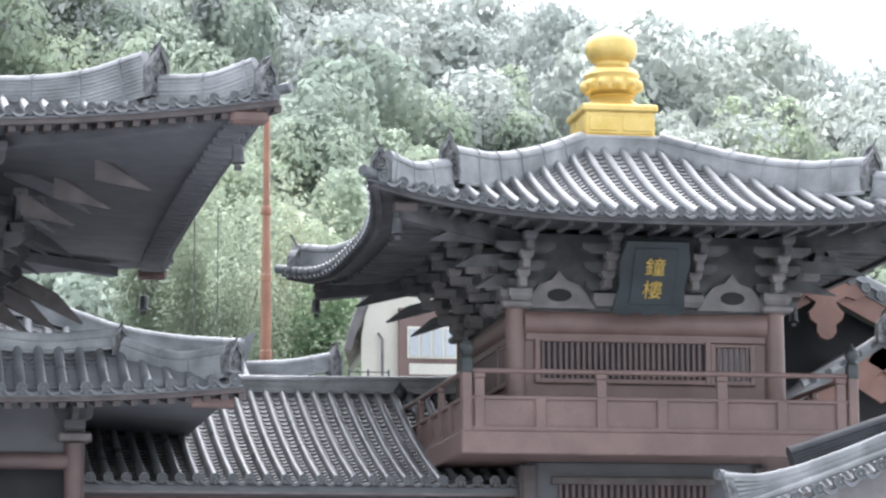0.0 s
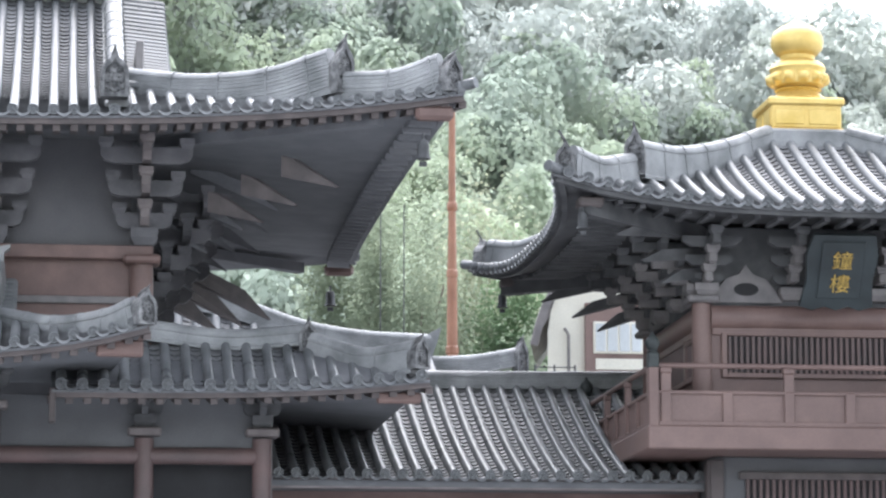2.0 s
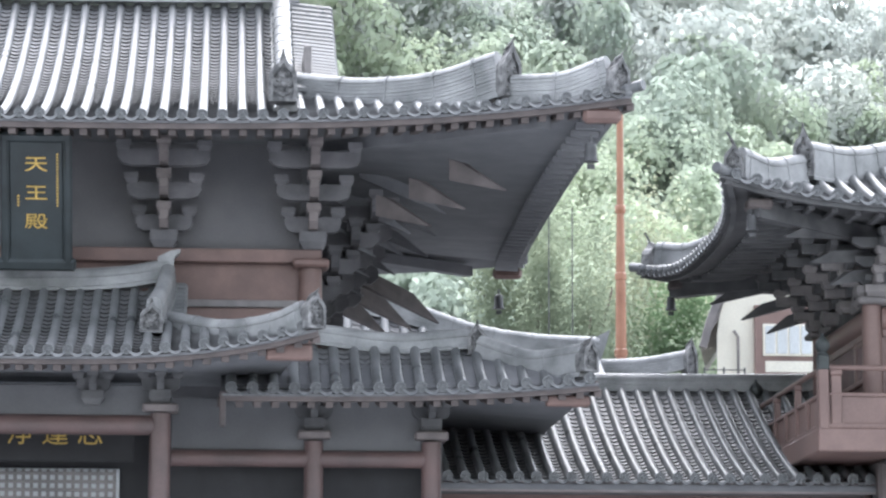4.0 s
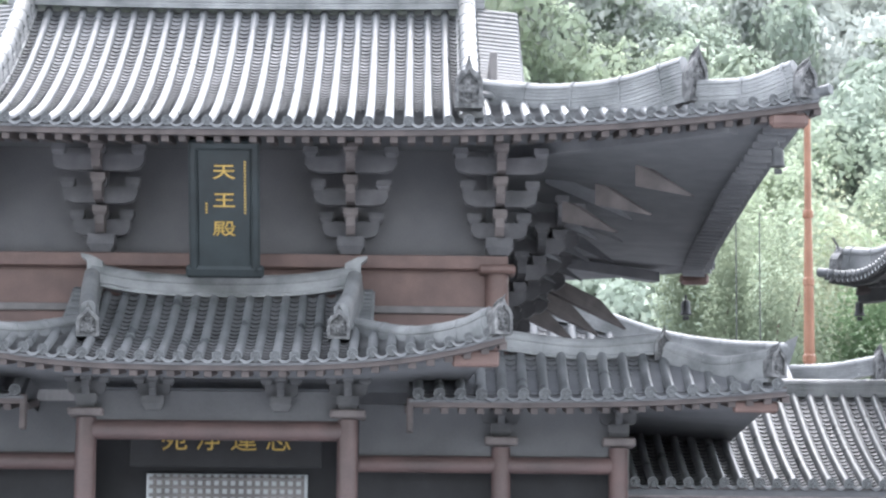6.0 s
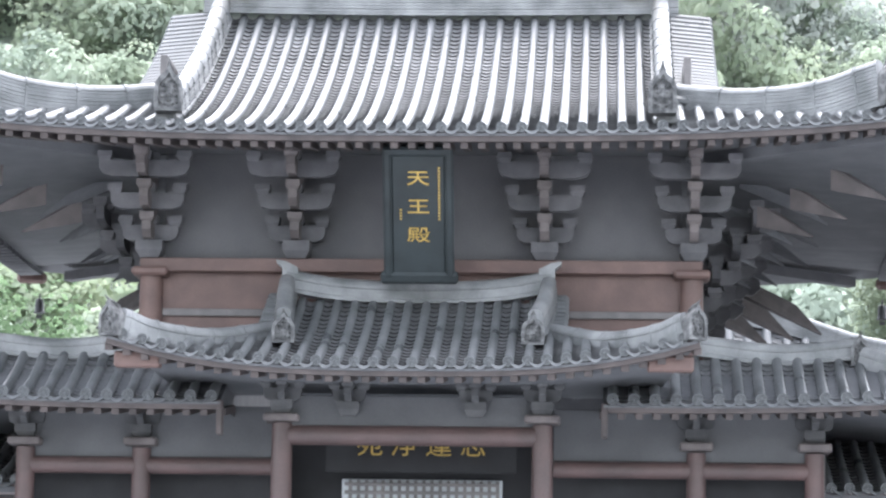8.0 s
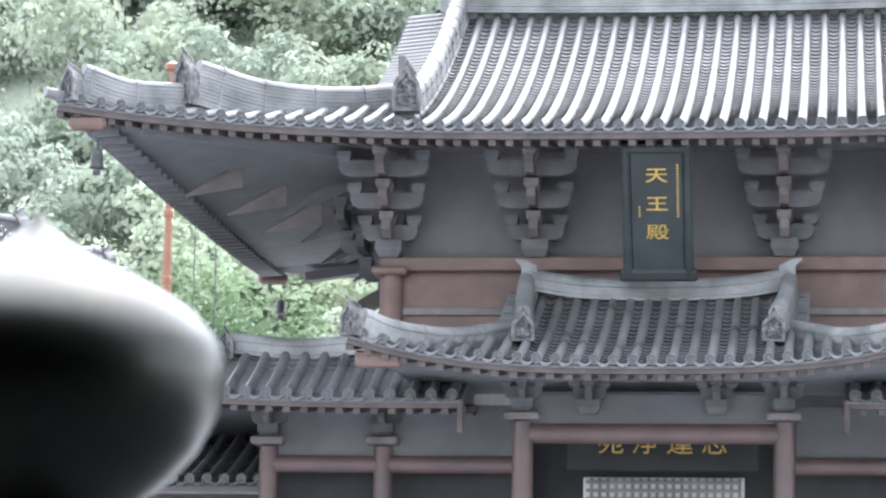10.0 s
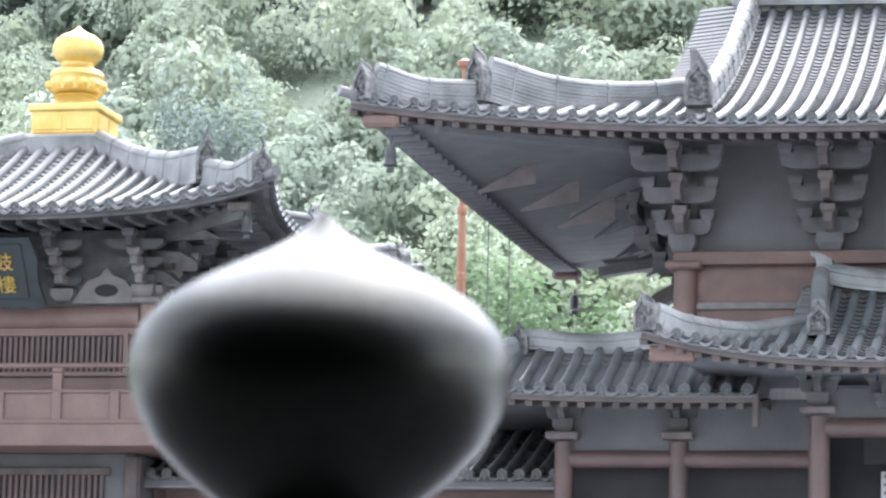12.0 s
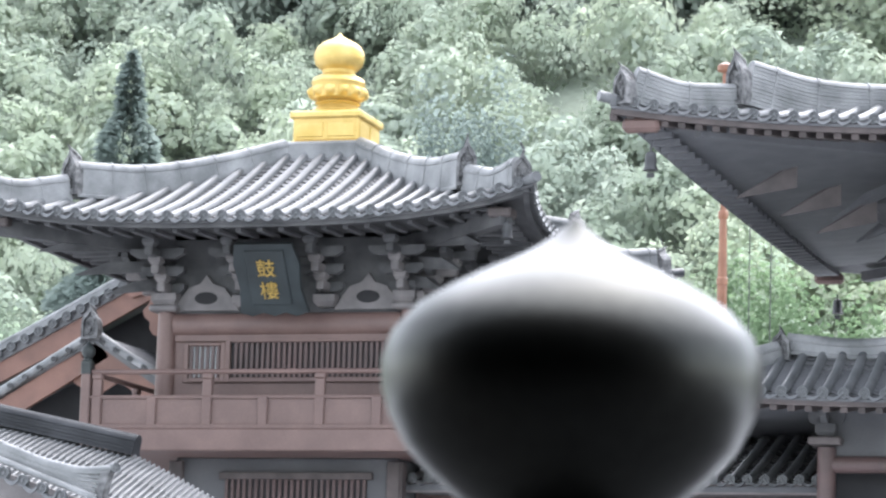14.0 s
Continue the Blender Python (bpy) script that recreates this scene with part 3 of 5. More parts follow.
for sx in (-1, 1):
    part("ridge_ornament", Geo().box(sx * 3.55 - 0.2, sx * 3.55 + 0.2, HY - 0.45, HY - 0.2, 15.28, 15.9, 0.05), GOLD, main_roof, "gilded ridge ornament")
    down = [(sx * 3.97, y, hall_front(3.97, (y - 48.9) / 8.1)[2] + 0.02) for y in (56.9, 55.4, 54.0, 52.8, 51.6, 50.6, 49.95)]
    ridge(main_roof, down, 0.36, 0.46, 0.5)
    beast(main_roof, (sx * 3.9, 49.75, 11.72), 0.72, 0, 0.44)
    ridge(main_roof, [(sx * 4.05, 52.2, 11.95), (sx * 5.2, 51.35, 11.70), (sx * 6.4, 50.5, 11.66), (sx * 7.4, 49.75, 11.86)], 0.32, 0.78, 0.8)
    beast(main_roof, (sx * 7.45, 49.62, 11.84), 0.84, sx * 25, 0.32)
    ridge(main_roof, [(sx * 7.5, 49.6, 11.58), (sx * 8.3, 49.05, 11.54), (sx * 9.0, 48.56, 11.72)], 0.28, 0.62, 0.8)
    beast(main_roof, (sx * 9.03, 48.5, 11.68), 0.58, sx * 30, 0.30)
    part("hip_tip_tile", Geo().sweep([(0.085 * math.cos(a), 0.085 * math.sin(a)) for a in [k * math.pi / 5 for k in range(10)]], [(sx * 8.8, 48.75, 11.70), (sx * 9.42, 48.28, 11.80)]), TILE, main_roof, smooth=True)
    # stacked tiles of the gable verge
    for k in range(26):
        y = 51.9 + k * 0.195
        z = hall_front(4.0, (y - 48.9) / 8.1)[2]
        m = Matrix.Translation((sx * 4.5, y, z + 0.05)) @ Matrix.Rotation(sx * 0.10, 4, "Y")
        part("verge_tile", Geo().box(-0.4, 0.4, -0.085, 0.085, -0.05, 0.11, 0.05, m), TILE, main_roof)
    part("gable_wall", Geo().box(sx * 4.35 - 0.06, sx * 4.35 + 0.06, 52.2, 61.8, 11.6, 13.2), WOOD, hall)
    # corner brackets with beaked arms, front and back
    for y0, dy in ((52.0, -1), (62.0, 1)):
        for k, (l, z) in enumerate(((1.75, 9.88), (2.25, 10.08), (2.85, 10.28))):
            b, rise = (0.75, 0.26) if dy < 0 else (2.2, 0.7)
            slanting_arm(main_roof, (sx * (4.5 + l - b), y0 + dy * (l - b), z + rise), (sx * (4.52 + l), y0 + dy * l, z - 0.02), 0.2, 0.34, BEAK)
        part("corner_beam", Geo().sweep([(-0.12, -0.2), (0.12, -0.2), (0.12, 0), (-0.12, 0)], [(sx * 4.4, y0, 11.5), (sx * 8.0, y0 + dy * 2.9, 11.45)]), UNDER, main_roof)
        part("beam_end", Geo().box(sx * 8.82 - 0.3, sx * 8.82 + 0.3, y0 + dy * 3.3 - 0.12, y0 + dy * 3.3 + 0.12, 11.27, 11.5, 0.06), RED, main_roof)
    for y0 in (54.4, 56.8, 59.2):
        for k, (l, z) in enumerate(((1.2, 10.0), (1.8, 10.4), (2.4, 10.75))):
            slanting_arm(main_roof, (sx * (2.9 + l), y0, z + 0.62), (sx * (4.4 + l), y0, z), 0.18, 0.24, UNDER)

for x in (-4.45, -2.03, 2.03, 4.45):
    bracket_set(hall, x, 51.95, 9.72, 3, 0.26, 0.55, 0.46, BRACKET, 0.46, NOSE)
for sx in (-1, 1):
    for y in (54.4, 56.8, 59.2, 61.8):
        bracket_set(hall, sx * 4.55, y, 8.95, 4, 0.26, 0.42, 0.46, BRACKET, 0.46, BRACKET, sx * math.pi / 2)
part("wall", Geo().box(-4.35, 4.35, 52.05, 52.25, 8.5, 9.62), RED, hall, "red-brown boarded wall")
part("wall", Geo().box(-4.35, 4.35, 52.25, 52.45, 9.4, 11.9), PANEL, hall)
part("wall_beam", Geo().box(-4.6, 4.6, 51.85, 52.1, 9.5, 9.72), RED, hall)
part("wall_beam", Geo().box(-4.35, 4.35, 51.98, 52.1, 8.78, 8.9), WOOD, hall)
for sx in (-1, 1):
    column(hall, sx * 4.42, 52.0, 7.4, 9.55, 0.2, RED)
    part("column_cap", Geo().box(sx * 4.42 - 0.3, sx * 4.42 + 0.3, 51.7, 52.3, 9.42, 9.56, 0.04), RED, hall)
    part("side_wall", Geo().box(sx * 4.35 - 0.1, sx * 4.35 + 0.1, 52.2, 62, 7.0, 11.5), UNDER, hall)
part("back_wall", Geo().box(-4.4, 4.4, 61.9, 62.1, 0, 11.5), UNDER, hall)

# the hall's name board
board = thing("name_board", "dark green upright name board with gilt characters", "sign", (AXIS + 0.06, 50.25, 10.12))
tilt = Matrix.Rotation(radians(28), 4, "X") @ Matrix.Diagonal((1, 1, 1.1, 1))
part("panel", Geo().box(-0.42, 0.42, -0.05, 0.05, -0.82, 0.98, 0.02, tilt), BOARD, board)
for a0, a1, c0, c1 in ((-0.56, -0.42, -0.92, 1.05), (0.42, 0.56, -0.92, 1.05), (-0.56, 0.56, 0.95, 1.1), (-0.62, 0.62, -0.98, -0.8)):
    part("frame_bar", Geo().box(a0, a1, -0.09, 0.07, c0, c1, 0.04, tilt), BOARD, board)
for k, ch in enumerate("天王殿"):
    o = part("character", text_mesh(ch, 0.35, 0.012, GOLDLEAF), GOLDLEAF, board, "gilt character")
    o.matrix_basis = tilt @ Matrix.Translation((0.0, -0.065, 0.62 - 0.43 * k)) @ Matrix.Rotation(math.pi / 2, 4, "X") @ Matrix.Diagonal((1.08, 0.7, 1, 1))
for x, z0, z1 in ((0.33, 0.0, 0.82), (-0.28, 0.0, 0.22)):
    n = int((z1 - z0) / 0.045)
    for k in range(n):
        part("small_mark", Geo().box(x - 0.016, x + 0.016, -0.062, -0.05, z0 + k * 0.045, z0 + k * 0.045 + 0.028, 0.004, tilt), GOLDLEAF, board, "row of small gilt marks")


# ---- porch
def porch_front(u, v):
    ey, ez = eave(u, 4.4, 7.48, 0.42, 47.7, 0.3)
    return (u, ey + (51.5 - ey) * v, ez + (8.98 - ez) * (0.7 * v + 0.3 * v * v))


def porch_top(u):
    a = abs(u)
    if a <= 2.1:
        return 1.0
    ey = eave(u, 4.4, 0, 0, 47.7, 0.3)[0]
    return max(0.0, (50.1 - (a - 2.1) / 2.3 * 2.7 - ey) / (51.5 - ey))


pl = [porch_front(-4.4 + 8.8 * k / 16, 0) for k in range(17)]
ploop = pl + [(4.4 - 0.15 * k, 47.4 + 1.15 * k, 7.9 - 0.08 * k) for k in range(1, 5)] + [(-4.4 + 0.15 * k, 47.4 + 1.15 * k, 7.9 - 0.08 * k) for k in range(4, 0, -1)]
porch_roof = roof_shell("porch_roof", hall, ploop, [clampxy(x, y, 2.3, 50.4, 51.8) for x, y, z in ploop], 7.5, lambda x, y: (x, y, 7.95), UNDER, "small grey tiled porch roof with upturned corners")
tiled_slope(porch_roof, porch_front, [(k + 0.5) * 0.288 for k in range(-15, 15)], porch_top, 0.288, 0.076, (0, -1), steps=18)
part("fascia", Geo().sweep([(-0.05, -0.17), (0.05, -0.17), (0.05, -0.02), (-0.05, -0.02)], [(x, y + 0.1, z) for x, y, z in pl]), RAFTER, porch_roof)
rafters(porch_roof, [(x, y + 0.15, z - 0.14) for x, y, z in pl], (0, 1), 0.277, 0.12, 0.12, 1.4, 0.2, RAFTER)
ridge(porch_roof, [(-2.2, 51.5, 9.12), (-1.3, 51.5, 8.97), (0, 51.5, 8.92), (1.3, 51.5, 8.97), (2.2, 51.5, 9.12)], 0.34, 0.38, 0.0, None, plate_profile)
for sx in (-1, 1):
    part("ridge_tail", Geo().prism([(sx * 1.95, 9.0), (sx * 2.2, 8.98), (sx * 2.21, 9.5), (sx * 2.3, 9.57), (sx * 2.31, 9.63), (sx * 2.15, 9.6), (sx * 1.95, 9.5)], 51.38, 51.62), RIDGE, porch_roof, "upswept ridge end")
    ridge(porch_roof, [(sx * 2.12, 51.4, 8.98), (sx * 2.08, 50.6, 8.62), (sx * 2.02, 49.9, 8.34), (sx * 1.96, 49.3, 8.14)], 0.3, 0.42)
    beast(porch_roof, (sx * 1.92, 49.05, 7.95), 0.46, 0, 0.35)
    ridge(porch_roof, [(sx * 2.1, 49.9, 7.9), (sx * 3.0, 48.9, 7.64), (sx * 3.8, 48.0, 7.64), (sx * 4.28, 47.5, 7.78)], 0.28, 0.52, 0.5, None, plate_profile)
    beast(porch_roof, (sx * 4.33, 47.45, 7.84), 0.52, sx * 30, 0.30)
    for k in range(9):
        y = 49.9 + k * 0.2
        z = porch_front(2.1, (y - 47.7) / 3.8)[2]
        part("verge_tile", Geo().box(sx * 2.28 - 0.16, sx * 2.28 + 0.16, y - 0.085, y + 0.085, z - 0.05, z + 0.11, 0.05), TILE, porch_roof)
    part("beam_end", Geo().box(sx * 4.0 - 0.35, sx * 4.0 + 0.35, 47.75, 48.0, 7.42, 7.66, 0.03), RED, porch_roof)
    column(hall, sx * 2.05, 50.4, 0, 6.86, 0.175, DARKRED)
    part("column_cap", Geo().box(sx * 2.05 - 0.28, sx * 2.05 + 0.28, 50.12, 50.68, 6.88, 7.0, 0.025), NOSE, hall)
    bracket_set(hall, sx * 2.05, 50.35, 7.0, 1, 0.2, 0.3, 0.2, SHADEWOOD, 0.3)
    bracket_set(hall, sx * 1.0, 50.35, 6.98, 1, 0.2, 0.3, 0.2, SHADEWOOD, 0.26)
part("lintel", Geo().sweep([(0.15 * math.cos(a), 0.16 * math.sin(a)) for a in [k * math.pi / 8 for k in range(16)]], [(-1.95, 50.4, 6.68), (1.95, 50.4, 6.68)]), DARKRED, hall, smooth=True)
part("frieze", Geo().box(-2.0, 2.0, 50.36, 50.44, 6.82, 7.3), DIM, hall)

# ---- lower body
for x in (-6.4, -4.5, 4.5, 6.4):
    column(hall, x, 52.0, 0, 6.6, 0.165, DARKRED)
    part("column_cap", Geo().box(x - 0.27, x + 0.27, 51.73, 52.27, 6.63, 6.76, 0.025), NOSE, hall)
    bracket_set(hall, x, 52.0, 6.76, 1, 0.2, 0.4, 0.2, SHADEWOOD, 0.3)
for a, b in ((-6.3, -4.6), (-4.4, -2.2), (2.2, 4.4), (4.6, 6.3)):
    part("tie_beam", Geo().sweep([(0.12 * math.cos(k * math.pi / 7), 0.14 * math.sin(k * math.pi / 7)) for k in range(14)], [(a, 52.0, 6.32), (b, 52.0, 6.32)]), DARKRED, hall, smooth=True)
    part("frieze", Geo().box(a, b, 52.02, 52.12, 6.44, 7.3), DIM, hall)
    # near-black sheets stand in for the unlit rooms behind the bays
    part("door_bay_sheet", Geo().box(a - 0.1, b + 0.1, 52.5, 52.6, 0, 6.3), DARK, hall, "near-black sheet standing in for the unlit door bay")
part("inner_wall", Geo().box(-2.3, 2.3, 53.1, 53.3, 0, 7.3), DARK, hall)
part("side_wall", Geo().box(-6.6, -6.4, 52.4, 61.9, 0, 7.3), WOOD, hall)
part("side_wall", Geo().box(6.4, 6.6, 52.4, 61.9, 0, 7.3), WOOD, hall)
screen = part("lattice_screen", Geo().box(-1.3, 1.35, 52.98, 53.05, 4.9, 6.22), GLASSY, hall, "pale lattice screen over the door")
for k in range(19):
    x = -1.16 + k * 0.135
    part("lattice_bar", Geo().box(x - 0.028, x + 0.028, 52.93, 52.97, 4.9, 6.2, 0.005), WOOD, screen)
for k in range(9):
    z = 5.05 + k * 0.135
    part("lattice_bar", Geo().box(-1.25, 1.3, 52.90, 52.93, z - 0.028, z + 0.028, 0.005), WOOD, screen)
lowboard = thing("name_board", "long black name board with gilt characters over the door", "sign", (AXIS, 52.0, 6.55))
part("panel", Geo().box(-1.5, 1.6, 0, 0.06, -0.3, 0.4), DARK, lowboard)
for k, ch in enumerate("苑淨蓮志"):
    o = part("character", text_mesh(ch, 0.44, 0.012, GOLDLEAF), GOLDLEAF, lowboard, "gilt character")
    o.matrix_basis = Matrix.Translation((-0.78 + 0.56 * k, -0.02, 0.13)) @ Matrix.Rotation(math.pi / 2, 4, "X")

# ---- lower side roofs
for sx in (-1, 1):
    def low_front(u, v, sx=sx):
        s = max(0.0, (abs(u) - 3.0) / 5.9) ** 3
        ey, ez = 50.1 - 0.2 * s, 7.22 + 0.2 * s
        return (u, ey + (51.9 - ey) * v, ez + (8.14 - ez) * (0.75 * v + 0.25 * v * v))

    def low_top(u):
        a = abs(u)
        return 1.0 if a <= 7.1 else max(0.0, 1 - (a - 7.1) / 1.8)
    us = [sx * (3.15 + 0.33 * k) for k in range(18)]
    us = us if sx > 0 else us[::-1]
    line = [low_front(sx * (3.0 + 5.9 * k / 10), 0) for k in range(11)]
    lloop = line + [(sx * (8.9 - 0.3 * math.sin(math.pi * k / 8)), 49.9 + 1.8 * k, 7.42 - 0.2 * math.sin(math.pi * k / 8)) for k in range(1, 9)] + [(sx * 3.0, 64.3, 7.2)]
    inn = [(sx * max(3.0, min(6.6, abs(x))), max(52.0, min(62, y))) for x, y, z in lloop]
    lower_roof = roof_shell("lower_roof", hall, lloop, inn, 7.3, lambda x, y: (x, y, 8.1), UNDER, "grey tiled lower roof with an upturned corner")
    tiled_slope(lower_roof, low_front, us, low_top, 0.33, 0.084, (0, -1), steps=10)
    part("fascia", Geo().sweep([(-0.05, -0.17), (0.05, -0.17), (0.05, -0.02), (-0.05, -0.02)], [(x, y + 0.1, z) for x, y, z in line]), RAFTER, lower_roof)
    rafters(lower_roof, [(x, y + 0.15, z - 0.14) for x, y, z in line], (0, 1), 0.277, 0.12, 0.12, 1.4, 0.2, RAFTER)
    ridge(lower_roof, [(sx * 4.5, 51.9, 8.16), (sx * 5.8, 51.9, 8.02), (sx * 7.05, 51.9, 8.12)], 0.3, 0.36, 0.6, None, plate_profile)
    beast(lower_roof, (sx * 7.12, 51.75, 8.0), 0.5, 0, 0.3)
    ridge(lower_roof, [(sx * 7.1, 51.75, 7.8), (sx * 7.9, 50.95, 7.46), (sx * 8.7, 50.15, 7.48)], 0.28, 0.54, 0.6, None, plate_profile)
    beast(lower_roof, (sx * 8.72, 50.1, 7.55), 0.5, sx * 30, 0.28)
    part("beam_end", Geo().box(sx * 8.45 - 0.35, sx * 8.45 + 0.35, 50.2, 50.42, 7.03, 7.2, 0.03), RED, lower_roof)
    part("roof_end_board", Geo().box(sx * 3.02 - 0.05, sx * 3.02 + 0.05, 50.1, 50.3, 6.65, 7.2, 0.02), RAFTER, lower_roof)
    for bx, by, bz in ((8.64, 48.63, 10.95), (8.64, 65.27, 10.95)):
        hanging_bell((AXIS + sx * bx, by, bz), 0.42, "small dark bronze bell hanging under the eave corner")


# ---------------------------------------------------------------- bell tower and drum tower
def finial(parent):
    b = Geo().box(-0.65, 0.65, -0.65, 0.65, 12.30, 12.36, 0.02).box(-0.62, 0.62, -0.62, 0.62, 12.36, 12.78, 0.02).box(-0.68, 0.68, -0.68, 0.68, 12.76, 12.90, 0.03)
    base = part("finial_base", b, GOLD, parent, "square gilded finial base")
    for turn in range(4):
        m = Matrix.Rotation(turn * math.pi / 2, 4, "Z")
        for a in (-0.3, 0.3):
            part("base_panel", Geo().box(a - 0.26, a + 0.26, -0.64, -0.60, 12.42, 12.70, 0.02, m), GOLD, base)
    prof = [(0.5, 12.9), (0.52, 12.96), (0.44, 13.02), (0.36, 13.10), (0.42, 13.14), (0.36, 13.18)]
    part("finial_foot", Geo().lathe(prof, 32), GOLD, base, smooth=True)
    core = [(0.36, 13.17), (0.47, 13.22), (0.50, 13.32), (0.47, 13.42), (0.48, 13.47), (0.50, 13.52), (0.46, 13.60), (0.35, 13.66)]
    ring = part("lotus_ring", Geo().lathe(core, 40), GOLD, base, "gilded lotus ring", True)
    for i in range(12):
        g, vs, fs = Geo(), [], []
        for j in range(7):
            for k in range(7):
                p, e = math.pi * j / 6, 2 * math.pi * i / 12 + (k / 3 - 1) * 0.25
                bulge = math.cos((k / 3 - 1) * math.pi / 2) ** 0.7 * math.sin(p) ** 0.7 if 0 < k < 6 and 0 < j < 6 else 0.0
                r = 0.46 + 0.125 * bulge
                vs.append((r * math.cos(e), r * math.sin(e), 13.22 + 0.22 * j / 6))
        fs = [(j * 7 + k, j * 7 + k + 1, (j + 1) * 7 + k + 1, (j + 1) * 7 + k) for j in range(6) for k in range(6)]
        part("petal", g.add(vs, fs), GOLD, ring, smooth=True)
    ball = [(0.34, 13.64), (0.30, 13.70), (0.31, 13.76), (0.36, 13.79), (0.44, 13.88), (0.468, 14.0), (0.455, 14.1), (0.40, 14.20), (0.30, 14.28), (0.17, 14.34), (0.07, 14.40), (0.012, 14.47)]
    part("jewel", Geo().lathe(ball, 40), GOLD, base, "gilded jewel with a pointed top", True)


def tower(sx, label, words):
    """sx: 1 for the tower on the hall's one flank, -1 for the other, its mirror image."""
    t = thing("pavilion_tower", label, "tower", (AXIS + sx * TOWER, TOWER_Y, 0), "towers beside the hall")
    A = 5.22

    def slope(turn):
        c, s = round(math.cos(turn)), round(math.sin(turn))

        def S(u, v):
            ey, ez = eave(u, A, 10.27, 0.42, -4.72, 0.5)
            y = ey + (-0.72 - ey) * v
            z = ez + (12.06 - ez) * (0.66 * v + 0.34 * v * v)
            return (c * u - s * y, s * u + c * y, z)
        return S

    def top(u):
        ey = -eave(u, A, 0, 0, -4.72, 0.5)[0]
        return 1.0 if abs(u) <= 0.72 else max(0.0, (ey - abs(u)) / (ey - 0.72))
    loop = []
    for k in range(4):
        S = slope(k * math.pi / 2)
        loop += [S(-A + 2 * A * j / 14, 0) for j in range(14)]
    roof = roof_shell("tower_roof", t, loop, [clampxy(x, y, 2.4, -2.4, 2.4) for x, y, z in loop], 10.35, lambda x, y: (x, y, 10.7), SHADEWOOD, "grey tiled pyramid roof with upturned corners")
    us = [k * 0.33 for k in range(-15, 16)]
    for k in range(4):
        turn = k * math.pi / 2
        S = slope(turn)
        out = (round(math.sin(turn)), -round(math.cos(turn)))
        tiled_slope(roof, S, us, top, 0.33, 0.084, out, rows=k != 2, steps=22)
        line = [S(-A + 0.1 + 2 * (A - 0.1) * j / 14, 0) for j in range(15)]
        inside = line[1:-1]
        back = [(x - out[0] * 0.12, y - out[1] * 0.12, z) for x, y, z in line]
        part("fascia", Geo().sweep([(-0.05, -0.16), (0.05, -0.16), (0.05, -0.02), (-0.05, -0.02)], back), SHADEWOOD, roof)
        rafters(roof, [(x - out[0] * 0.4, y - out[1] * 0.4, z - 0.12) for x, y, z in inside], (-out[0], -out[1]), 0.37, 0.1, 0.07, 0.9, 0.02, SHADEWOOD)
    for a in (-1, 1):
        for b in (-1, 1):
            ridge(roof, [(a * 0.6, b * 0.6, 11.74), (a * 1.6, b * 1.6, 11.27), (a * 2.6, b * 2.6, 10.94), (a * 3.55, b * 3.55, 10.86)], 0.28, 0.66, 0.5, None, plate_profile)
            face = {(-1, -1): -20, (1, -1): 20, (-1, 1): 200, (1, 1): 160}[a, b]
            beast(roof, (a * 3.58, b * 3.58, 10.9), 0.78, face, 0.34)
            ridge(roof, [(a * 3.6, b * 3.6, 10.70), (a * 4.3, b * 4.3, 10.50), (a * 4.88, b * 4.88, 10.58)], 0.28, 0.58, 0.5, None, plate_profile)
            beast(roof, (a * 4.95, b * 4.95, 10.62), 0.54, face, 0.30)
            part("crest_spike", Geo().sweep([(-0.015, -0.015), (0.015, -0.015), (0, 0.02)], [(a * 4.95, b * 4.95, 11.1), (a * 5.0, b * 5.0, 11.22), (a * 5.0 - 0.08, b * 5.0, 11.36)]), IRON, roof)
            part("hip_tip_tile", Geo().sweep([(0.09 * math.cos(q), 0.09 * math.sin(q)) for q in [k * math.pi / 5 for k in range(10)]], [(a * 4.8, b * 4.8, 10.64), (a * 5.3, b * 5.3, 10.74)]), TILE, roof, smooth=True)
            part("beam_end", Geo().box(a * 4.5 - 0.2, a * 4.5 + 0.2, b * 4.5 - 0.2, b * 4.5 + 0.2, 10.2, 10.36, 0.03), RAFTER, roof)
            part("corner_beam", Geo().sweep([(-0.12, -0.28), (0.12, -0.28), (0.12, 0), (-0.12, 0)], [(a * 2.3, b * 2.3, 10.3), (a * 4.6, b * 4.6, 10.34)]), SHADEWOOD, roof)
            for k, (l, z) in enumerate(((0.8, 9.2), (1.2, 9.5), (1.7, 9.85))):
                slanting_arm(roof, (a * 2.2, b * 2.2, z + 0.25), (a * (2.3 + l), b * (2.3 + l), z), 0.16, 0.2, SHADEWOOD)
            hanging_bell((AXIS + sx * TOWER + a * 4.64, TOWER_Y + b * 4.64, 10.1), 0.36, "small dark bronze bell hanging under the tower's eave corner")
    part("roof_collar", Geo().box(-0.8, 0.8, -0.8, 0.8, 11.9, 12.32, 0.05), RIDGE, roof)
    finial(t)
    # upper storey
    for a in (-1, 1):
        for b in (-1, 1):
            column(t, a * 2.25, b * 2.25, 6.8, 9.02, 0.17, MAUVE)
            part("column_cap", Geo().box(a * 2.25 - 0.27, a * 2.25 + 0.27, b * 2.25 - 0.27, b * 2.25 + 0.27, 9.0, 9.12, 0.04), WOOD, t)
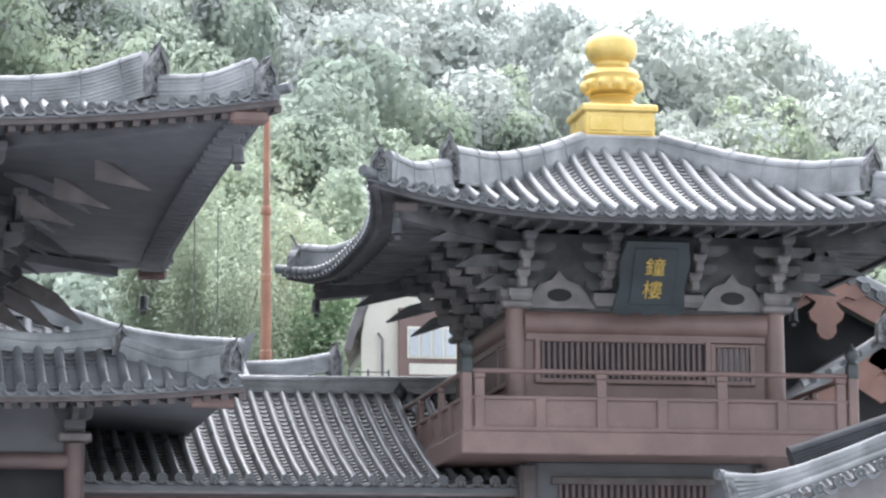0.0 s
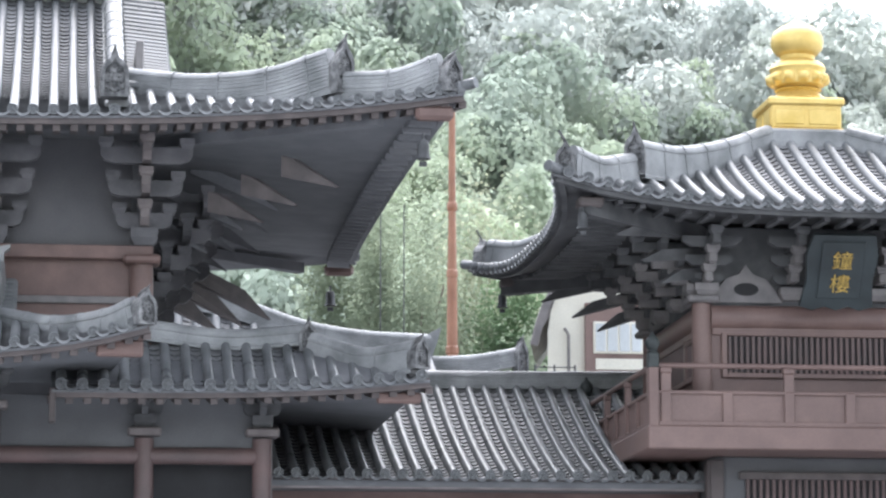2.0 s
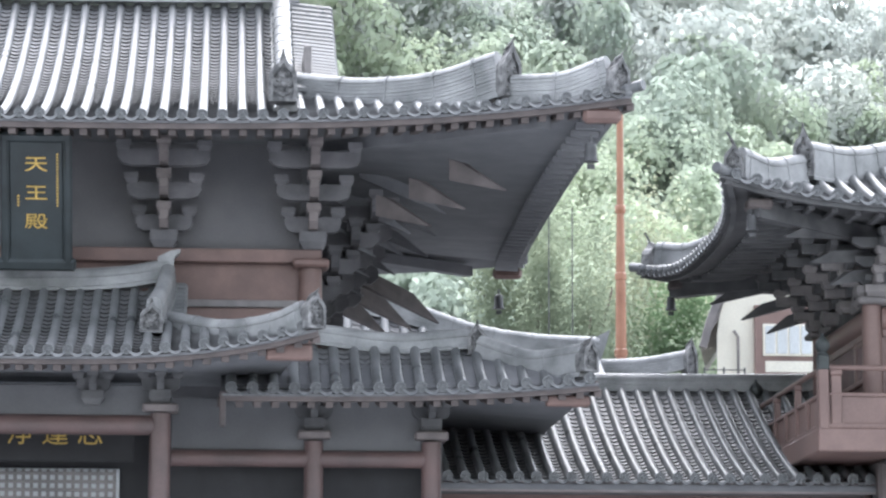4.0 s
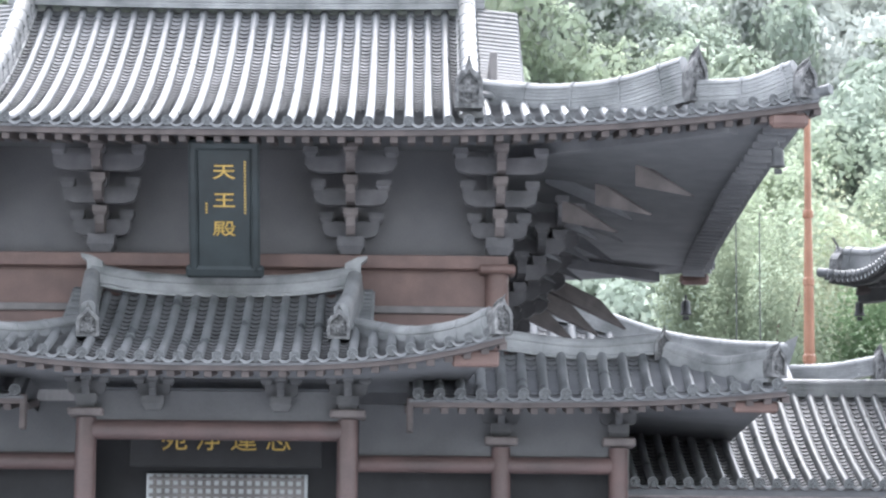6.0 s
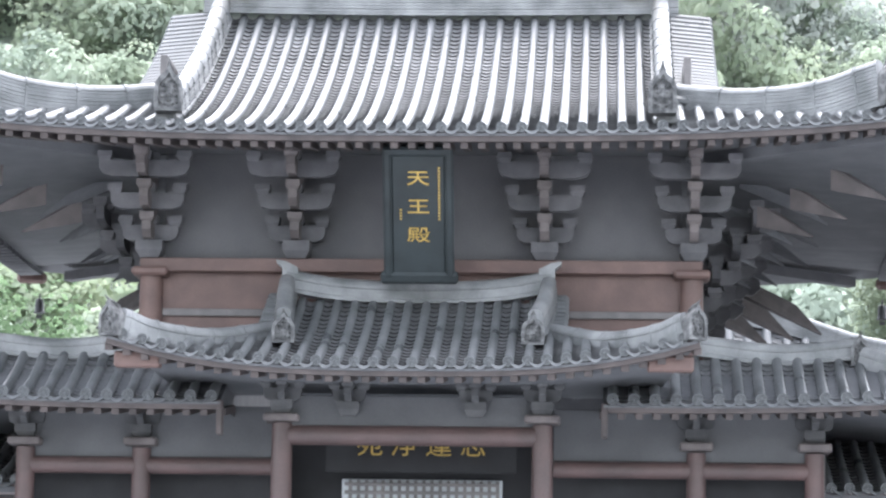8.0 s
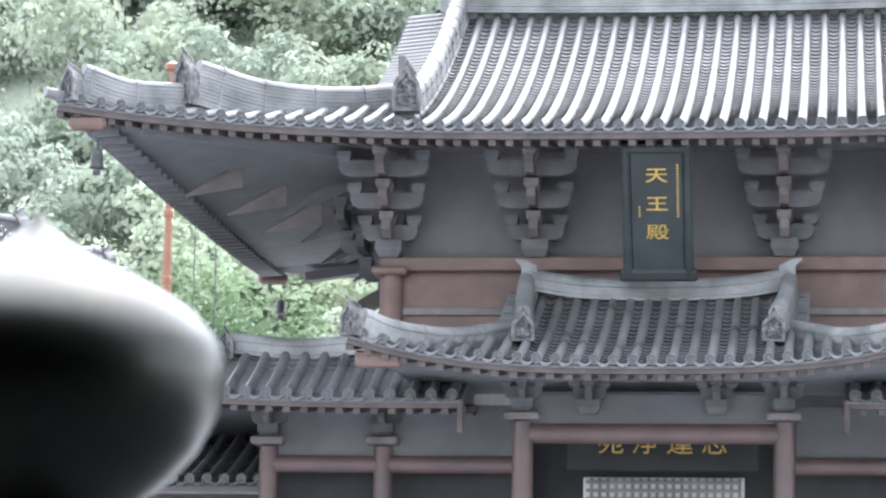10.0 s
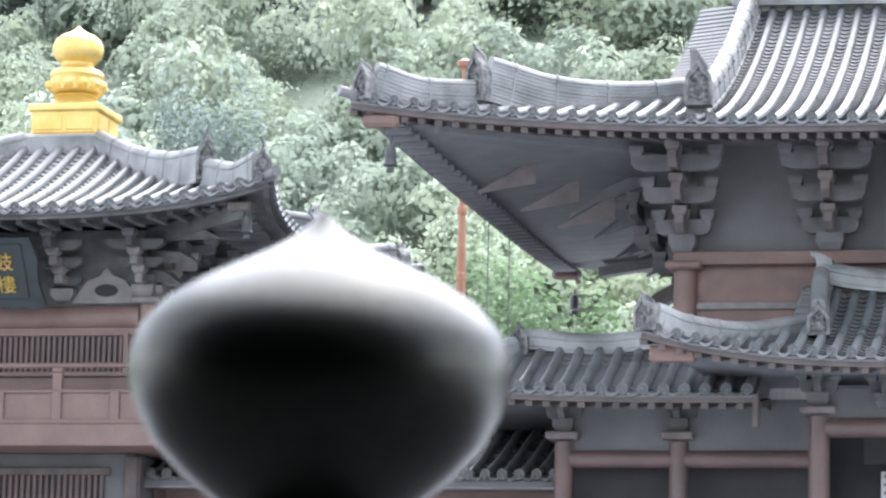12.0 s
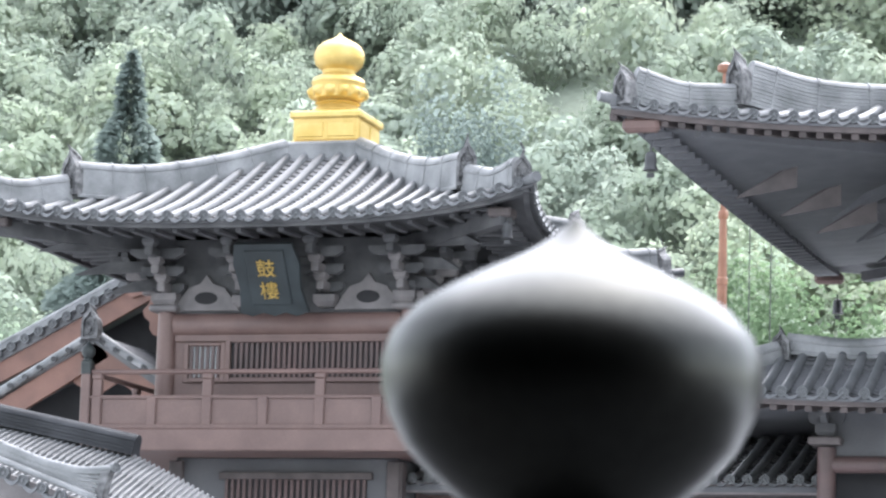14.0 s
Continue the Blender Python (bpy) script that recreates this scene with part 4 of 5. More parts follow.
    for k in range(4):
        m = Matrix.Rotation(k * math.pi / 2, 4, "Z") @ Matrix.Diagonal((sx, 1, 1, 1))
        wall = part("wall", Geo().box(-2.1, 2.1, -2.24, -2.16, 6.8, 8.66, 0.01, m), MAUVE, t, "mauve-brown boarded wall")
        part("wall_beam", Geo().sweep([(0.13 * math.cos(q), 0.2 * math.sin(q)) for q in [j * math.pi / 8 for j in range(16)]], [m @ Vector((-2.1, -2.25, 8.78)), m @ Vector((2.1, -2.25, 8.78))]), MAUVE, wall, smooth=True)
        part("wall_rail", Geo().box(-2.08, 2.08, -2.3, -2.2, 8.48, 8.60, 0.01, m), MAUVE, wall)
        if k != 2:
            for x0, x1, z0, z1, pitch in ((-1.83, 1.02, 7.84, 8.46, 0.10), (1.2, 1.8, 7.84, 8.40, 0.10)):
                # near-black sheet for the unlit inside; small pane toned differently per tower
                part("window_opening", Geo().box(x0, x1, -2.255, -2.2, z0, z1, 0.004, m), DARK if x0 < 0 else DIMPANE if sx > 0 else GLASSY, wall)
                for j in range(int((x1 - x0) / pitch)):
                    x = x0 + (j + 0.5) * pitch
                    part("window_bar", Geo().box(x - 0.03, x + 0.03, -2.30, -2.25, z0, z1, 0.01, m), DARKRED, wall)
                for q0, q1, c0, c1 in ((x0 - 0.09, x0, z0 - 0.08, z1 + 0.06), (x1, x1 + 0.09, z0 - 0.08, z1 + 0.06), (x0, x1, z1, z1 + 0.06), (x0, x1, z0 - 0.08, z0)):
                    part("window_frame", Geo().box(q0, q1, -2.32, -2.24, c0, c1, 0.01, m), MAUVE, wall)
        frieze = part("frieze", Geo().box(-2.15, 2.15, -2.25, -2.2, 8.9, 10.3, 0.01, m), SHADEWOOD, t)
        if k != 2:
            for x in (-1.5, 1.5):
                hump = [(x - 0.62, 9.02), (x + 0.62, 9.02), (x + 0.5, 9.22), (x + 0.34, 9.42), (x + 0.12, 9.5), (x, 9.66), (x - 0.12, 9.5), (x - 0.34, 9.42), (x - 0.5, 9.22)]
                part("carved_panel", Geo().prism(hump, -2.34, -2.27, m), WOOD, frieze, "carved hump panel")
                oval = [(x + 0.21 * math.cos(j * math.pi / 10), 9.24 + 0.11 * math.sin(j * math.pi / 10)) for j in range(20)]
                part("oval_opening", Geo().prism(oval, -2.355, -2.335, m), DARK, frieze)
            for x in (-2.2, -0.75, 0.75, 2.2):
                base = Geo()
                lip_block(base, x, -2.32, 9.12 if abs(x) > 2 else 9.06, 0.4, 0.2)
                base.v = [tuple(m @ Vector(p)) for p in base.v]
                bs = part("bracket_set", base, WOOD, t)
                for tier in range(3):
                    z = 9.32 + tier * 0.27
                    half = 0.3 + 0.1 * tier
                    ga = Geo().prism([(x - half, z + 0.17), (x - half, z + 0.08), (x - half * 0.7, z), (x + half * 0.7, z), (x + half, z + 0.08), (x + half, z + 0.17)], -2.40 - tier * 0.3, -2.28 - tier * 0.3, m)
                    part("cross_arm", ga, SHADEWOOD, bs)
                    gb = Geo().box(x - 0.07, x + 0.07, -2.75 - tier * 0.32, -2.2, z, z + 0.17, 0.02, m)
                    part("forward_arm", gb, WOOD if tier < 2 else SHADEWOOD, bs)
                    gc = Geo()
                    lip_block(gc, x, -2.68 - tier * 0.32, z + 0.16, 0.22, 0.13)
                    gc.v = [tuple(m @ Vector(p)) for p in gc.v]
                    part("arm_block", gc, WOOD if tier < 2 else SHADEWOOD, bs)
        # balcony side
        rail = part("balcony_rail", Geo().box(-3.28, 3.28, -3.33, -3.22, 7.36, 7.42, 0.01, m), MAUVE, t, "mauve-brown wooden balustrade")
        part("hand_rail", Geo().sweep([(0.045 * math.cos(q), 0.045 * math.sin(q)) for q in [j * math.pi / 5 for j in range(10)]], [m @ Vector((-3.3, -3.28, 7.83)), m @ Vector((3.3, -3.28, 7.83))]), MAUVE, rail, smooth=True)
        part("rail_panel", Geo().box(-3.28, 3.28, -3.29, -3.25, 6.87, 7.37, 0.005, m), MAUVE, rail)
        part("foot_rail", Geo().box(-3.3, 3.3, -3.34, -3.22, 6.84, 6.92, 0.01, m), MAUVE, rail)
        for j in range(7):
            x = -3.07 + j * 3.07 / 3 
            g = Geo().box(x - 0.085, x + 0.085, -3.345, -3.23, 6.9, 7.40, 0.012, m)
            if j % 2 == 0:
                g.box(x - 0.085, x + 0.085, -3.335, -3.235, 7.40, 7.70, 0.012, m)
                g.box(x - 0.10, x + 0.10, -3.345, -3.225, 7.70, 7.80, 0.02, m)
            part("rail_post", g, MAUVE, rail)
    slab = part("balcony_floor", Geo().box(-3.38, 3.38, -3.38, 3.38, 6.46, 6.84, 0.02), MAUVE, t, "broad plain balcony edge beam")
    for a in (-1, 1):
        for b in (-1, 1):
            po = Geo().box(a * 3.28 - 0.085, a * 3.28 + 0.085, b * 3.28 - 0.085, b * 3.28 + 0.085, 6.8, 8.02, 0.02)
            post = part("corner_post", po, MAUVE, t)
            part("post_sleeve", Geo().box(a * 3.28 - 0.095, a * 3.28 + 0.095, b * 3.28 - 0.095, b * 3.28 + 0.095, 7.78, 8.03, 0.02), SLEEVE, post, "dark green metal sleeve")
            fp = [(0.075, 8.02), (0.095, 8.05), (0.07, 8.08), (0.10, 8.12), (0.125, 8.18), (0.115, 8.24), (0.07, 8.30), (0.03, 8.34), (0.01, 8.39)]
            part("post_finial", Geo().lathe(fp, 16, (a * 3.28, b * 3.28, 0)), SLEEVE, post, "dark bud-shaped post cap", True)
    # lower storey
    # wall colour darkened for the balcony's shade
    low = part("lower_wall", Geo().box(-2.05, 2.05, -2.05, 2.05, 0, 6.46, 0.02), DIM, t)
    for k in range(4):
        m = Matrix.Rotation(k * math.pi / 2, 4, "Z") @ Matrix.Diagonal((sx, 1, 1, 1))
        # near-black sheet in place of the unlit inside
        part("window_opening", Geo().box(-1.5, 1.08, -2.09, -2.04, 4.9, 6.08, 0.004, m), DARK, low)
        part("window_frame", Geo().box(-1.62, 1.2, -2.14, -2.06, 6.08, 6.2, 0.01, m), RAFTER, low)
        for j in range(24):
            x = -1.47 + j * 0.11
            part("window_bar", Geo().box(x - 0.03, x + 0.03, -2.13, -2.08, 4.9, 6.08, 0.01, m), DARKRED, low)
        for x in (-2.0, 2.0):
            part("corner_board", Geo().box(x - 0.12, x + 0.12, -2.16, -2.04, 0, 6.4, 0.02, m), RAFTER, low)
    # name board
    bd = thing("name_board", "dark green name board with two gilt characters", "sign", (AXIS + sx * TOWER - 0.15 * (1 if sx > 0 else -0.4), TOWER_Y - 3.4, 9.35), "tower name boards")
    tl = Matrix.Rotation(radians(34), 4, "X") @ Matrix.Diagonal((1, 1, 1.16, 1))
    out = [(-0.62, -0.5), (-0.4, -0.56), (-0.2, -0.5), (0, -0.56), (0.2, -0.5), (0.4, -0.56), (0.62, -0.5), (0.55, -0.1), (0.6, 0.3), (0.52, 0.62), (-0.52, 0.62), (-0.6, 0.3), (-0.55, -0.1)]
    part("frame", Geo().prism(out, 0.0, 0.08, tl), BOARD, bd)
    part("panel", Geo().box(-0.36, 0.36, -0.03, 0.01, -0.36, 0.52, 0.01, tl), BOARD, bd)
    for k, ch in enumerate(words):
        o = part("character", text_mesh(ch, 0.35, 0.012, GOLDLEAF), GOLDLEAF, bd, "gilt character")
        o.matrix_basis = tl @ Matrix.Translation((0.0, -0.045, 0.22 - 0.36 * k)) @ Matrix.Rotation(math.pi / 2, 4, "X") @ Matrix.Diagonal((1.0, 0.85, 1, 1))
    return t


tower(1, "bell tower with a gilded finial, balcony and pyramid roof", "鐘樓")
tower(-1, "drum tower with a gilded finial, balcony and pyramid roof", "鼓樓")

# ---------------------------------------------------------------- covered corridors between hall and towers
for sx in (-1, 1):
    gal = thing("corridor", "covered corridor with a curved grey tiled roof", "building", (AXIS, 0, 0), "corridors beside the hall")
    cor = lambda u, v: (u, 53.0 + 5.2 * v, 6.12 + 2.1 * (0.72 * v + 0.28 * v * v))
    croof = part("corridor_roof", Geo().prism([(sx * 6.4, 5.95), (sx * 14.2, 5.95), (sx * 14.2, 6.05), (sx * 6.4, 6.05)], 53.1, 62), UNDER, gal)
    us = [sx * (6.446 + 0.294 * k) for k in range(27)]
    tiled_slope(croof, cor, us if sx > 0 else us[::-1], lambda u: 1.0, 0.294, 0.08, (0, -1), steps=26)
    ridge(croof, [(sx * 6.4, 58.2, 8.2), (sx * 10.5, 58.2, 8.16), (sx * 14.2, 58.2, 8.2)], 0.32, 0.34)
    part("fascia", Geo().box(min(sx * 6.4, sx * 14), max(sx * 6.4, sx * 14), 53.15, 53.3, 5.92, 6.1), PALEWOOD, croof)
    part("wall", Geo().box(min(sx * 6.4, sx * 14), max(sx * 6.4, sx * 14), 54.2, 54.4, 0, 6.0), MAUVE, gal)
    part("wall", Geo().box(min(sx * 6.4, sx * 14), max(sx * 6.4, sx * 14), 62, 62.2, 0, 6.0), MAUVE, gal)

# ---------------------------------------------------------------- wooded hill
def hill_height(x, y):
    k = min(1.0, max(0.0, (y - 85) / 150))
    crest = 47.5 - 0.17 * (x - 40) - 0.004 * max(0.0, x - 50) ** 2 if x > 28 else min(72.0, 52.5 + 0.5 * (28 - x))
    return crest * (k * k * (3 - 2 * k)) + 2.5 * noise.noise((x * 0.03, y * 0.03, 0)) * k


g = Geo()
nx, ny = 60, 40
vs = [(-170 + 300 * i / nx, 80 + 260 * (j / ny) ** 1.2, 0) for j in range(ny + 1) for i in range(nx + 1)]
# the slope under the crowns, raised from the foot upwards to lighten their gaps
vs = [(x, y, hill_height(x, y) - 0.4 + 1.0 * min(1.0, max(0.0, (y - 108) / 25))) for x, y, z in vs]
fs = [(j * (nx + 1) + i, j * (nx + 1) + i + 1, (j + 1) * (nx + 1) + i + 1, (j + 1) * (nx + 1) + i) for j in range(ny) for i in range(nx)]
single("hillside", g.add(vs, fs), HILLSOIL, "steep wooded hillside behind the temple", "hill", kind="structure", smooth=True)


def crown(rng, n, boughs, rx, rz, leaf, size=0.42):
    """A crown of small leaves gathered in sprays on several uneven boughs. Gives the leaf triangles and the lay of each corner, both (n, 3, 3)."""
    d = rng.normal(size=(boughs, 3)) + np.array([0, 0, 0.25])
    d /= np.linalg.norm(d, axis=1)[:, None]
    cen = d * rng.uniform(0.25, 0.8, (boughs, 1))
    rad = size * rng.uniform(0.6, 1.25, boughs)
    shape = np.array([rx, rx, rz])
    b = rng.integers(0, boughs, n)
    o = rng.normal(size=(n, 3)) + cen[b] * 0.5
    o /= np.linalg.norm(o, axis=1)[:, None]
    sprays = rng.normal(size=(boughs * 14, 3))
    sprays /= np.linalg.norm(sprays, axis=1)[:, None]
    w = sprays[b * 14 + rng.integers(0, 14, n)] * 0.75 + o * rng.uniform(0.3, 0.75, (n, 1))
    p = (cen[b] + w * rad[b][:, None]) * shape
    nrm = o + cen[b] * 0.5 + rng.normal(size=(n, 3)) * 0.4 + np.array([0, 0, 0.3])
    nrm /= np.linalg.norm(nrm, axis=1)[:, None]
    # bent upward, so undersides shade nearly as brightly as tops
    lay = w * 0.3 + cen[b] * 0.22 + rng.normal(size=(n, 3)) * 0.03 + np.array([0, 0, 0.75])
    lay /= np.linalg.norm(lay, axis=1)[:, None]
    a = np.cross(nrm, rng.normal(size=(n, 3)))
    a /= np.linalg.norm(a, axis=1)[:, None]
    c = np.cross(nrm, a)
    s = leaf * rx * rng.uniform(0.5, 1.3, (n, 1))
    q = np.stack([p - a * s - c * s * 0.5, p + a * s - c * s * 0.5, p + c * s * 1.1 - nrm * s * 0.3], 1)
    return q, np.repeat(lay[:, None, :], 3, 1)


def dense_crown(rng, n, boughs, rx, rz, leaf, size=0.42):
    """A woodland crown of uneven clumps, each closely coated with small leaves. Gives the leaf triangles and the lay of each corner, both (n, 3, 3). leaf: leaf size against the clump."""
    d = rng.normal(size=(boughs, 3)) + np.array([0, 0, 0.3])
    d /= np.linalg.norm(d, axis=1)[:, None]
    cen = d * rng.uniform(0.25, 0.85, (boughs, 1))
    rad = size * rng.uniform(0.5, 1.3, boughs)
    shape = np.array([rx, rx, rz])
    up = np.array([0, 0, 1.0])
    b = rng.choice(boughs, n, p=rad ** 2 / np.sum(rad ** 2))
    w = rng.normal(size=(n, 3)) + cen[b] * 0.9 + up * 0.25
    w /= np.linalg.norm(w, axis=1)[:, None]
    # each clump is itself dented and lumpy
    dents = rng.normal(size=(boughs, 3, 3)) * 2.6
    phase = rng.uniform(0, 6.3, (boughs, 3))
    lump = np.sin(np.einsum("nij,nj->ni", dents[b], w) + phase[b]).sum(1) * 0.09
    p = (cen[b] + w * (rad[b] * (0.95 + lump + rng.uniform(-0.12, 0.12, n)))[:, None]) * shape
    nrm = w + rng.normal(size=(n, 3)) * 0.35
    nrm /= np.linalg.norm(nrm, axis=1)[:, None]
    # upward bias evens out light between a clump's top and underside
    lay = w * 0.3 + cen[b] * 0.25 + up * 0.75 + rng.normal(size=(n, 3)) * 0.03
    lay /= np.linalg.norm(lay, axis=1)[:, None]
    a = np.cross(nrm, rng.normal(size=(n, 3)))
    a /= np.linalg.norm(a, axis=1)[:, None]
    c = np.cross(nrm, a)
    s = leaf * rng.uniform(0.6, 1.3, (n, 1)) * rad[b][:, None] * shape.min()
    q = np.stack([p - a * s - c * s * 0.6, p + a * s - c * s * 0.6, p + c * s * 1.1 - nrm * s * 0.15], 1)
    return q, np.repeat(lay[:, None, :], 3, 1)


def leaf_mesh(name, leaves, lay, mat):
    """Leaf triangles as one mesh, with the bent shading normal on every corner."""
    q = leaves.reshape(-1, 3)
    me = bpy.data.meshes.new(name)
    me.vertices.add(len(q))
    me.vertices.foreach_set("co", q.astype(np.float32).ravel())
    me.loops.add(len(q))
    me.loops.foreach_set("vertex_index", np.arange(len(q), dtype=np.int32))
    me.polygons.add(len(q) // 3)
    me.polygons.foreach_set("loop_start", np.arange(0, len(q), 3, dtype=np.int32))
    me.update(calc_edges=True)
    at = me.attributes.new("bent_normal", "FLOAT_VECTOR", "POINT")
    at.data.foreach_set("vector", lay.reshape(-1, 3).astype(np.float32).ravel())
    me.materials.append(mat)
    return me


rng = np.random.default_rng(7)
HIDDEN = (-0.095, -0.013)  # the stretch of the hill that lies wholly behind the great hall
# farther bands take paler leaf colours in place of haze
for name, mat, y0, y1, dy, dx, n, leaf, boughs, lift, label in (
        ("far_woods", LEAF_FAR, 171, 264, 6.4, 4.8, 2500, 0.13, 18, 0.55, "trees along the hill's crest, mist paleness put into their leaves"),
        ("upper_woods", LEAF_HIGH, 128, 178, 4.3, 4.2, 2800, 0.12, 18, 0.35, "upper hillside trees, leaf colour paled for the mist"),
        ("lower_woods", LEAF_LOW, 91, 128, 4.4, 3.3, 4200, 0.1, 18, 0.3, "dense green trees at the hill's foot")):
    kinds = [dense_crown(rng, n, boughs, 1.0, 0.85 + 0.3 * (k % 3) / 2, leaf, 0.36) for k in range(10)]
    coarse = [dense_crown(rng, 450, 8, 1.0, 0.85 + 0.3 * (k % 3) / 2, 0.4, 0.5) for k in range(4)]
    leaves, lays = [], []
    for row in np.arange(y0, y1, dy):
        for col in np.arange(-0.5 * row - 8, 0.36 * row + 6, dx):
            x, y = col + rng.uniform(-0.5, 0.5) * dx, row + rng.uniform(-0.5, 0.5) * dy
            s = rng.uniform(0.75, 1.15) * dx
            a = rng.uniform(0, 6.3)
            R = np.array([[math.cos(a), -math.sin(a), 0], [math.sin(a), math.cos(a), 0], [0, 0, 1]])
            q, lay = coarse[rng.integers(4)] if HIDDEN[0] < x / y < HIDDEN[1] or not 0.045 < hill_height(x, y) / y + 0.03 < 0.275 else kinds[rng.integers(10)]
            tall = np.array([s, s, s * rng.uniform(0.8, 1.4)])
            place = np.array([x, y, hill_height(x, y) + s * (lift + rng.uniform(0, 0.4))])
            leaves.append(q @ R.T * tall + place)
            lays.append(lay @ R.T)
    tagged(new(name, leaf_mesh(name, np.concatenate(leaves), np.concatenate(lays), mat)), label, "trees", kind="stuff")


def tree(x, y, z, h, spread, mat, label, leaf=0.09, n=900, name="tree", conical=False, seed=1):
    """A tapered trunk with limbs under a crown of leaf clumps."""
    t = thing(name, label, "tree", (x, y, z), "trees behind the temple")
    r = np.random.default_rng(seed)
    g = Geo().sweep([(0.1 * math.cos(a), 0.1 * math.sin(a)) for a in [k * math.pi / 4 for k in range(8)]], [(0, 0, 0), (0.08, 0, h * 0.3), (0, 0.05, h * 0.62)])
    for k in range(0 if conical else 7):
        a = r.uniform(0, 6.3)
        z0 = h * r.uniform(0.3, 0.6)
        l = spread * r.uniform(0.5, 0.85)
        g.sweep([(0.03 * math.cos(q), 0.03 * math.sin(q)) for q in [j * math.pi / 3 for j in range(6)]], [(0, 0, z0), (l * 0.5 * math.cos(a), l * 0.5 * math.sin(a), z0 + h * 0.1), (l * math.cos(a), l * math.sin(a), z0 + h * 0.22)])
    part("trunk", g, BARK, t)
    if conical:
        v = r.uniform(0, 1, n) ** 0.6
        a = r.uniform(0, 2 * math.pi, n)
        rad = spread * v * r.uniform(0.55, 1.0, n) * (1 + 0.25 * np.sin(v * 40))
        p = np.stack([rad * np.cos(a), rad * np.sin(a), h * (1 - 0.95 * v)], 1)
        d = np.stack([np.cos(a), np.sin(a), -0.3 + 0 * a], 1)
        c = np.cross(d, r.normal(size=(n, 3)))
        c /= np.linalg.norm(c, axis=1)[:, None]
        s = leaf * r.uniform(0.5, 1.3, (n, 1)) * spread
        q = np.stack([p - c * s * 0.4, p + c * s * 0.4 - np.array([0, 0, 1]) * s * 0.2, p + d * s], 1)
        lay = np.repeat((d * 0.6 + np.array([0, 0, 0.8]))[:, None, :], 3, 1)
    else:
        q, lay = crown(r, n, 24, spread, h * 0.36, leaf, 0.34)
        q = q + np.array([0, 0, h * 0.66])
    ob = new("crown", leaf_mesh("crown", q, lay, mat))
    ob.parent = t
    return t


# trees between the hall and the bell tower
for k, (x, y, h, s, mat, lab) in enumerate((
        (9.4, 86, 17.5, 1.9, LEAF_DULL, "tall dull green feathery tree"), (10.6, 88, 16.2, 1.7, LEAF_DULL, "tall dull green feathery tree"),
        (8.2, 90, 18.5, 2.0, LEAF_DULL, "tall dull green feathery tree"), (11.9, 92, 18.6, 1.9, LEAF_YELLOW, "yellow-green flowering tree behind the temple"),
        (13.4, 93, 18.0, 1.8, LEAF_YELLOW, "yellow-green flowering tree behind the temple"), (12.6, 88, 16.3, 1.7, LEAF_NEAR, "fresh green leafy tree behind the temple"),
        (13.9, 90, 14.8, 2.0, LEAF_NEAR, "fresh green leafy tree behind the temple"), (12.0, 84, 13.6, 1.6, LEAF_DULL, "dull green leafy tree behind the temple"),
        (14.9, 95, 16.5, 2.0, LEAF_DULL, "dull green leafy tree behind the temple"),
        (-16.4, 82, 14.6, 2.1, LEAF_NEAR, "fresh green broad-leaved tree"), (-14.4, 83, 13.6, 2.0, LEAF_NEAR, "fresh green broad-leaved tree"),
        (-18.4, 84, 14.4, 1.9, LEAF_NEAR, "fresh green broad-leaved tree"), (-19.5, 95, 17.5, 2.6, LEAF_MID, "green hillside tree behind the temple"),
        (-37.6, 110, 19.5, 3.2, LEAF_MID, "round pale green tree behind the temple"), (-40.5, 88, 14.0, 2.2, LEAF_MID, "pale feathery tree behind the temple"))):
    tree(x, y, 0, h, s, mat, lab, 0.03 if mat is not LEAF_NEAR else 0.042, 14000 if mat is not LEAF_NEAR else 9000, "tree", False, 20 + k)
tree(-50.9, 120, 8, 21.5, 4.8, NEEDLE, "tall dark green conical cypress", 0.075, 22000, "cypress", True, 5)
tree(-37.2, 122, 10, 18, 3.4, NEEDLE, "tall blue-green tree on the slope", 0.03, 12000, "tree", False, 61)

# ---------------------------------------------------------------- flagpoles and wires
for sx, x, top in ((1, 12.0, 16.9), (-1, -12.53, 17.3)):
    p = thing("flagpole", "tall orange-red lacquered flagpole with ringed joints", "pole", (AXIS + x, 72, 0), "flagpoles behind the hall")
    shaft = part("shaft", Geo().lathe([(0.15, 0), (0.135, 9), (0.115, 12.2), (0.085, 13.8), (0.075, top)], 16), POLE, p, smooth=True)
    for z, r in ((9.95, 0.16), (10.6, 0.15), (12.35, 0.13), (13.9, 0.12)):
        part("ring", Geo().lathe([(r * 0.8, z - 0.1), (r, z - 0.07), (r, z + 0.07), (r * 0.8, z + 0.1)], 16), POLE, p, "raised ring", True)
    part("pole_cap", Geo().lathe([(0.08, top - 0.05), (0.2, top), (0.2, top + 0.12), (0.05, top + 0.2)], 14), POLE, p, smooth=True)
for x, z1 in ((10.41, 15.0), (10.95, 14.0), (-11.5, 14.6), (-12.0, 14.4)):
    single("hanging_wire", Geo().lathe([(0.014, 0), (0.014, z1)], 6, (AXIS + x, 72.5, 0)), IRON, "thin dark wire hanging behind the hall", "wire")

# ---------------------------------------------------------------- small roofs and a house behind the corridor
great = thing("rear_hall", "rear hall whose pale tiled roof rises behind the lower roof", "temple", (AXIS, 0, 0))
head = lambda u: float(np.interp(u, (4.0, 5.76, 6.97, 8.41, 9.74, 11.3), (11.6, 11.2, 10.94, 10.48, 10.27, 10.2)))
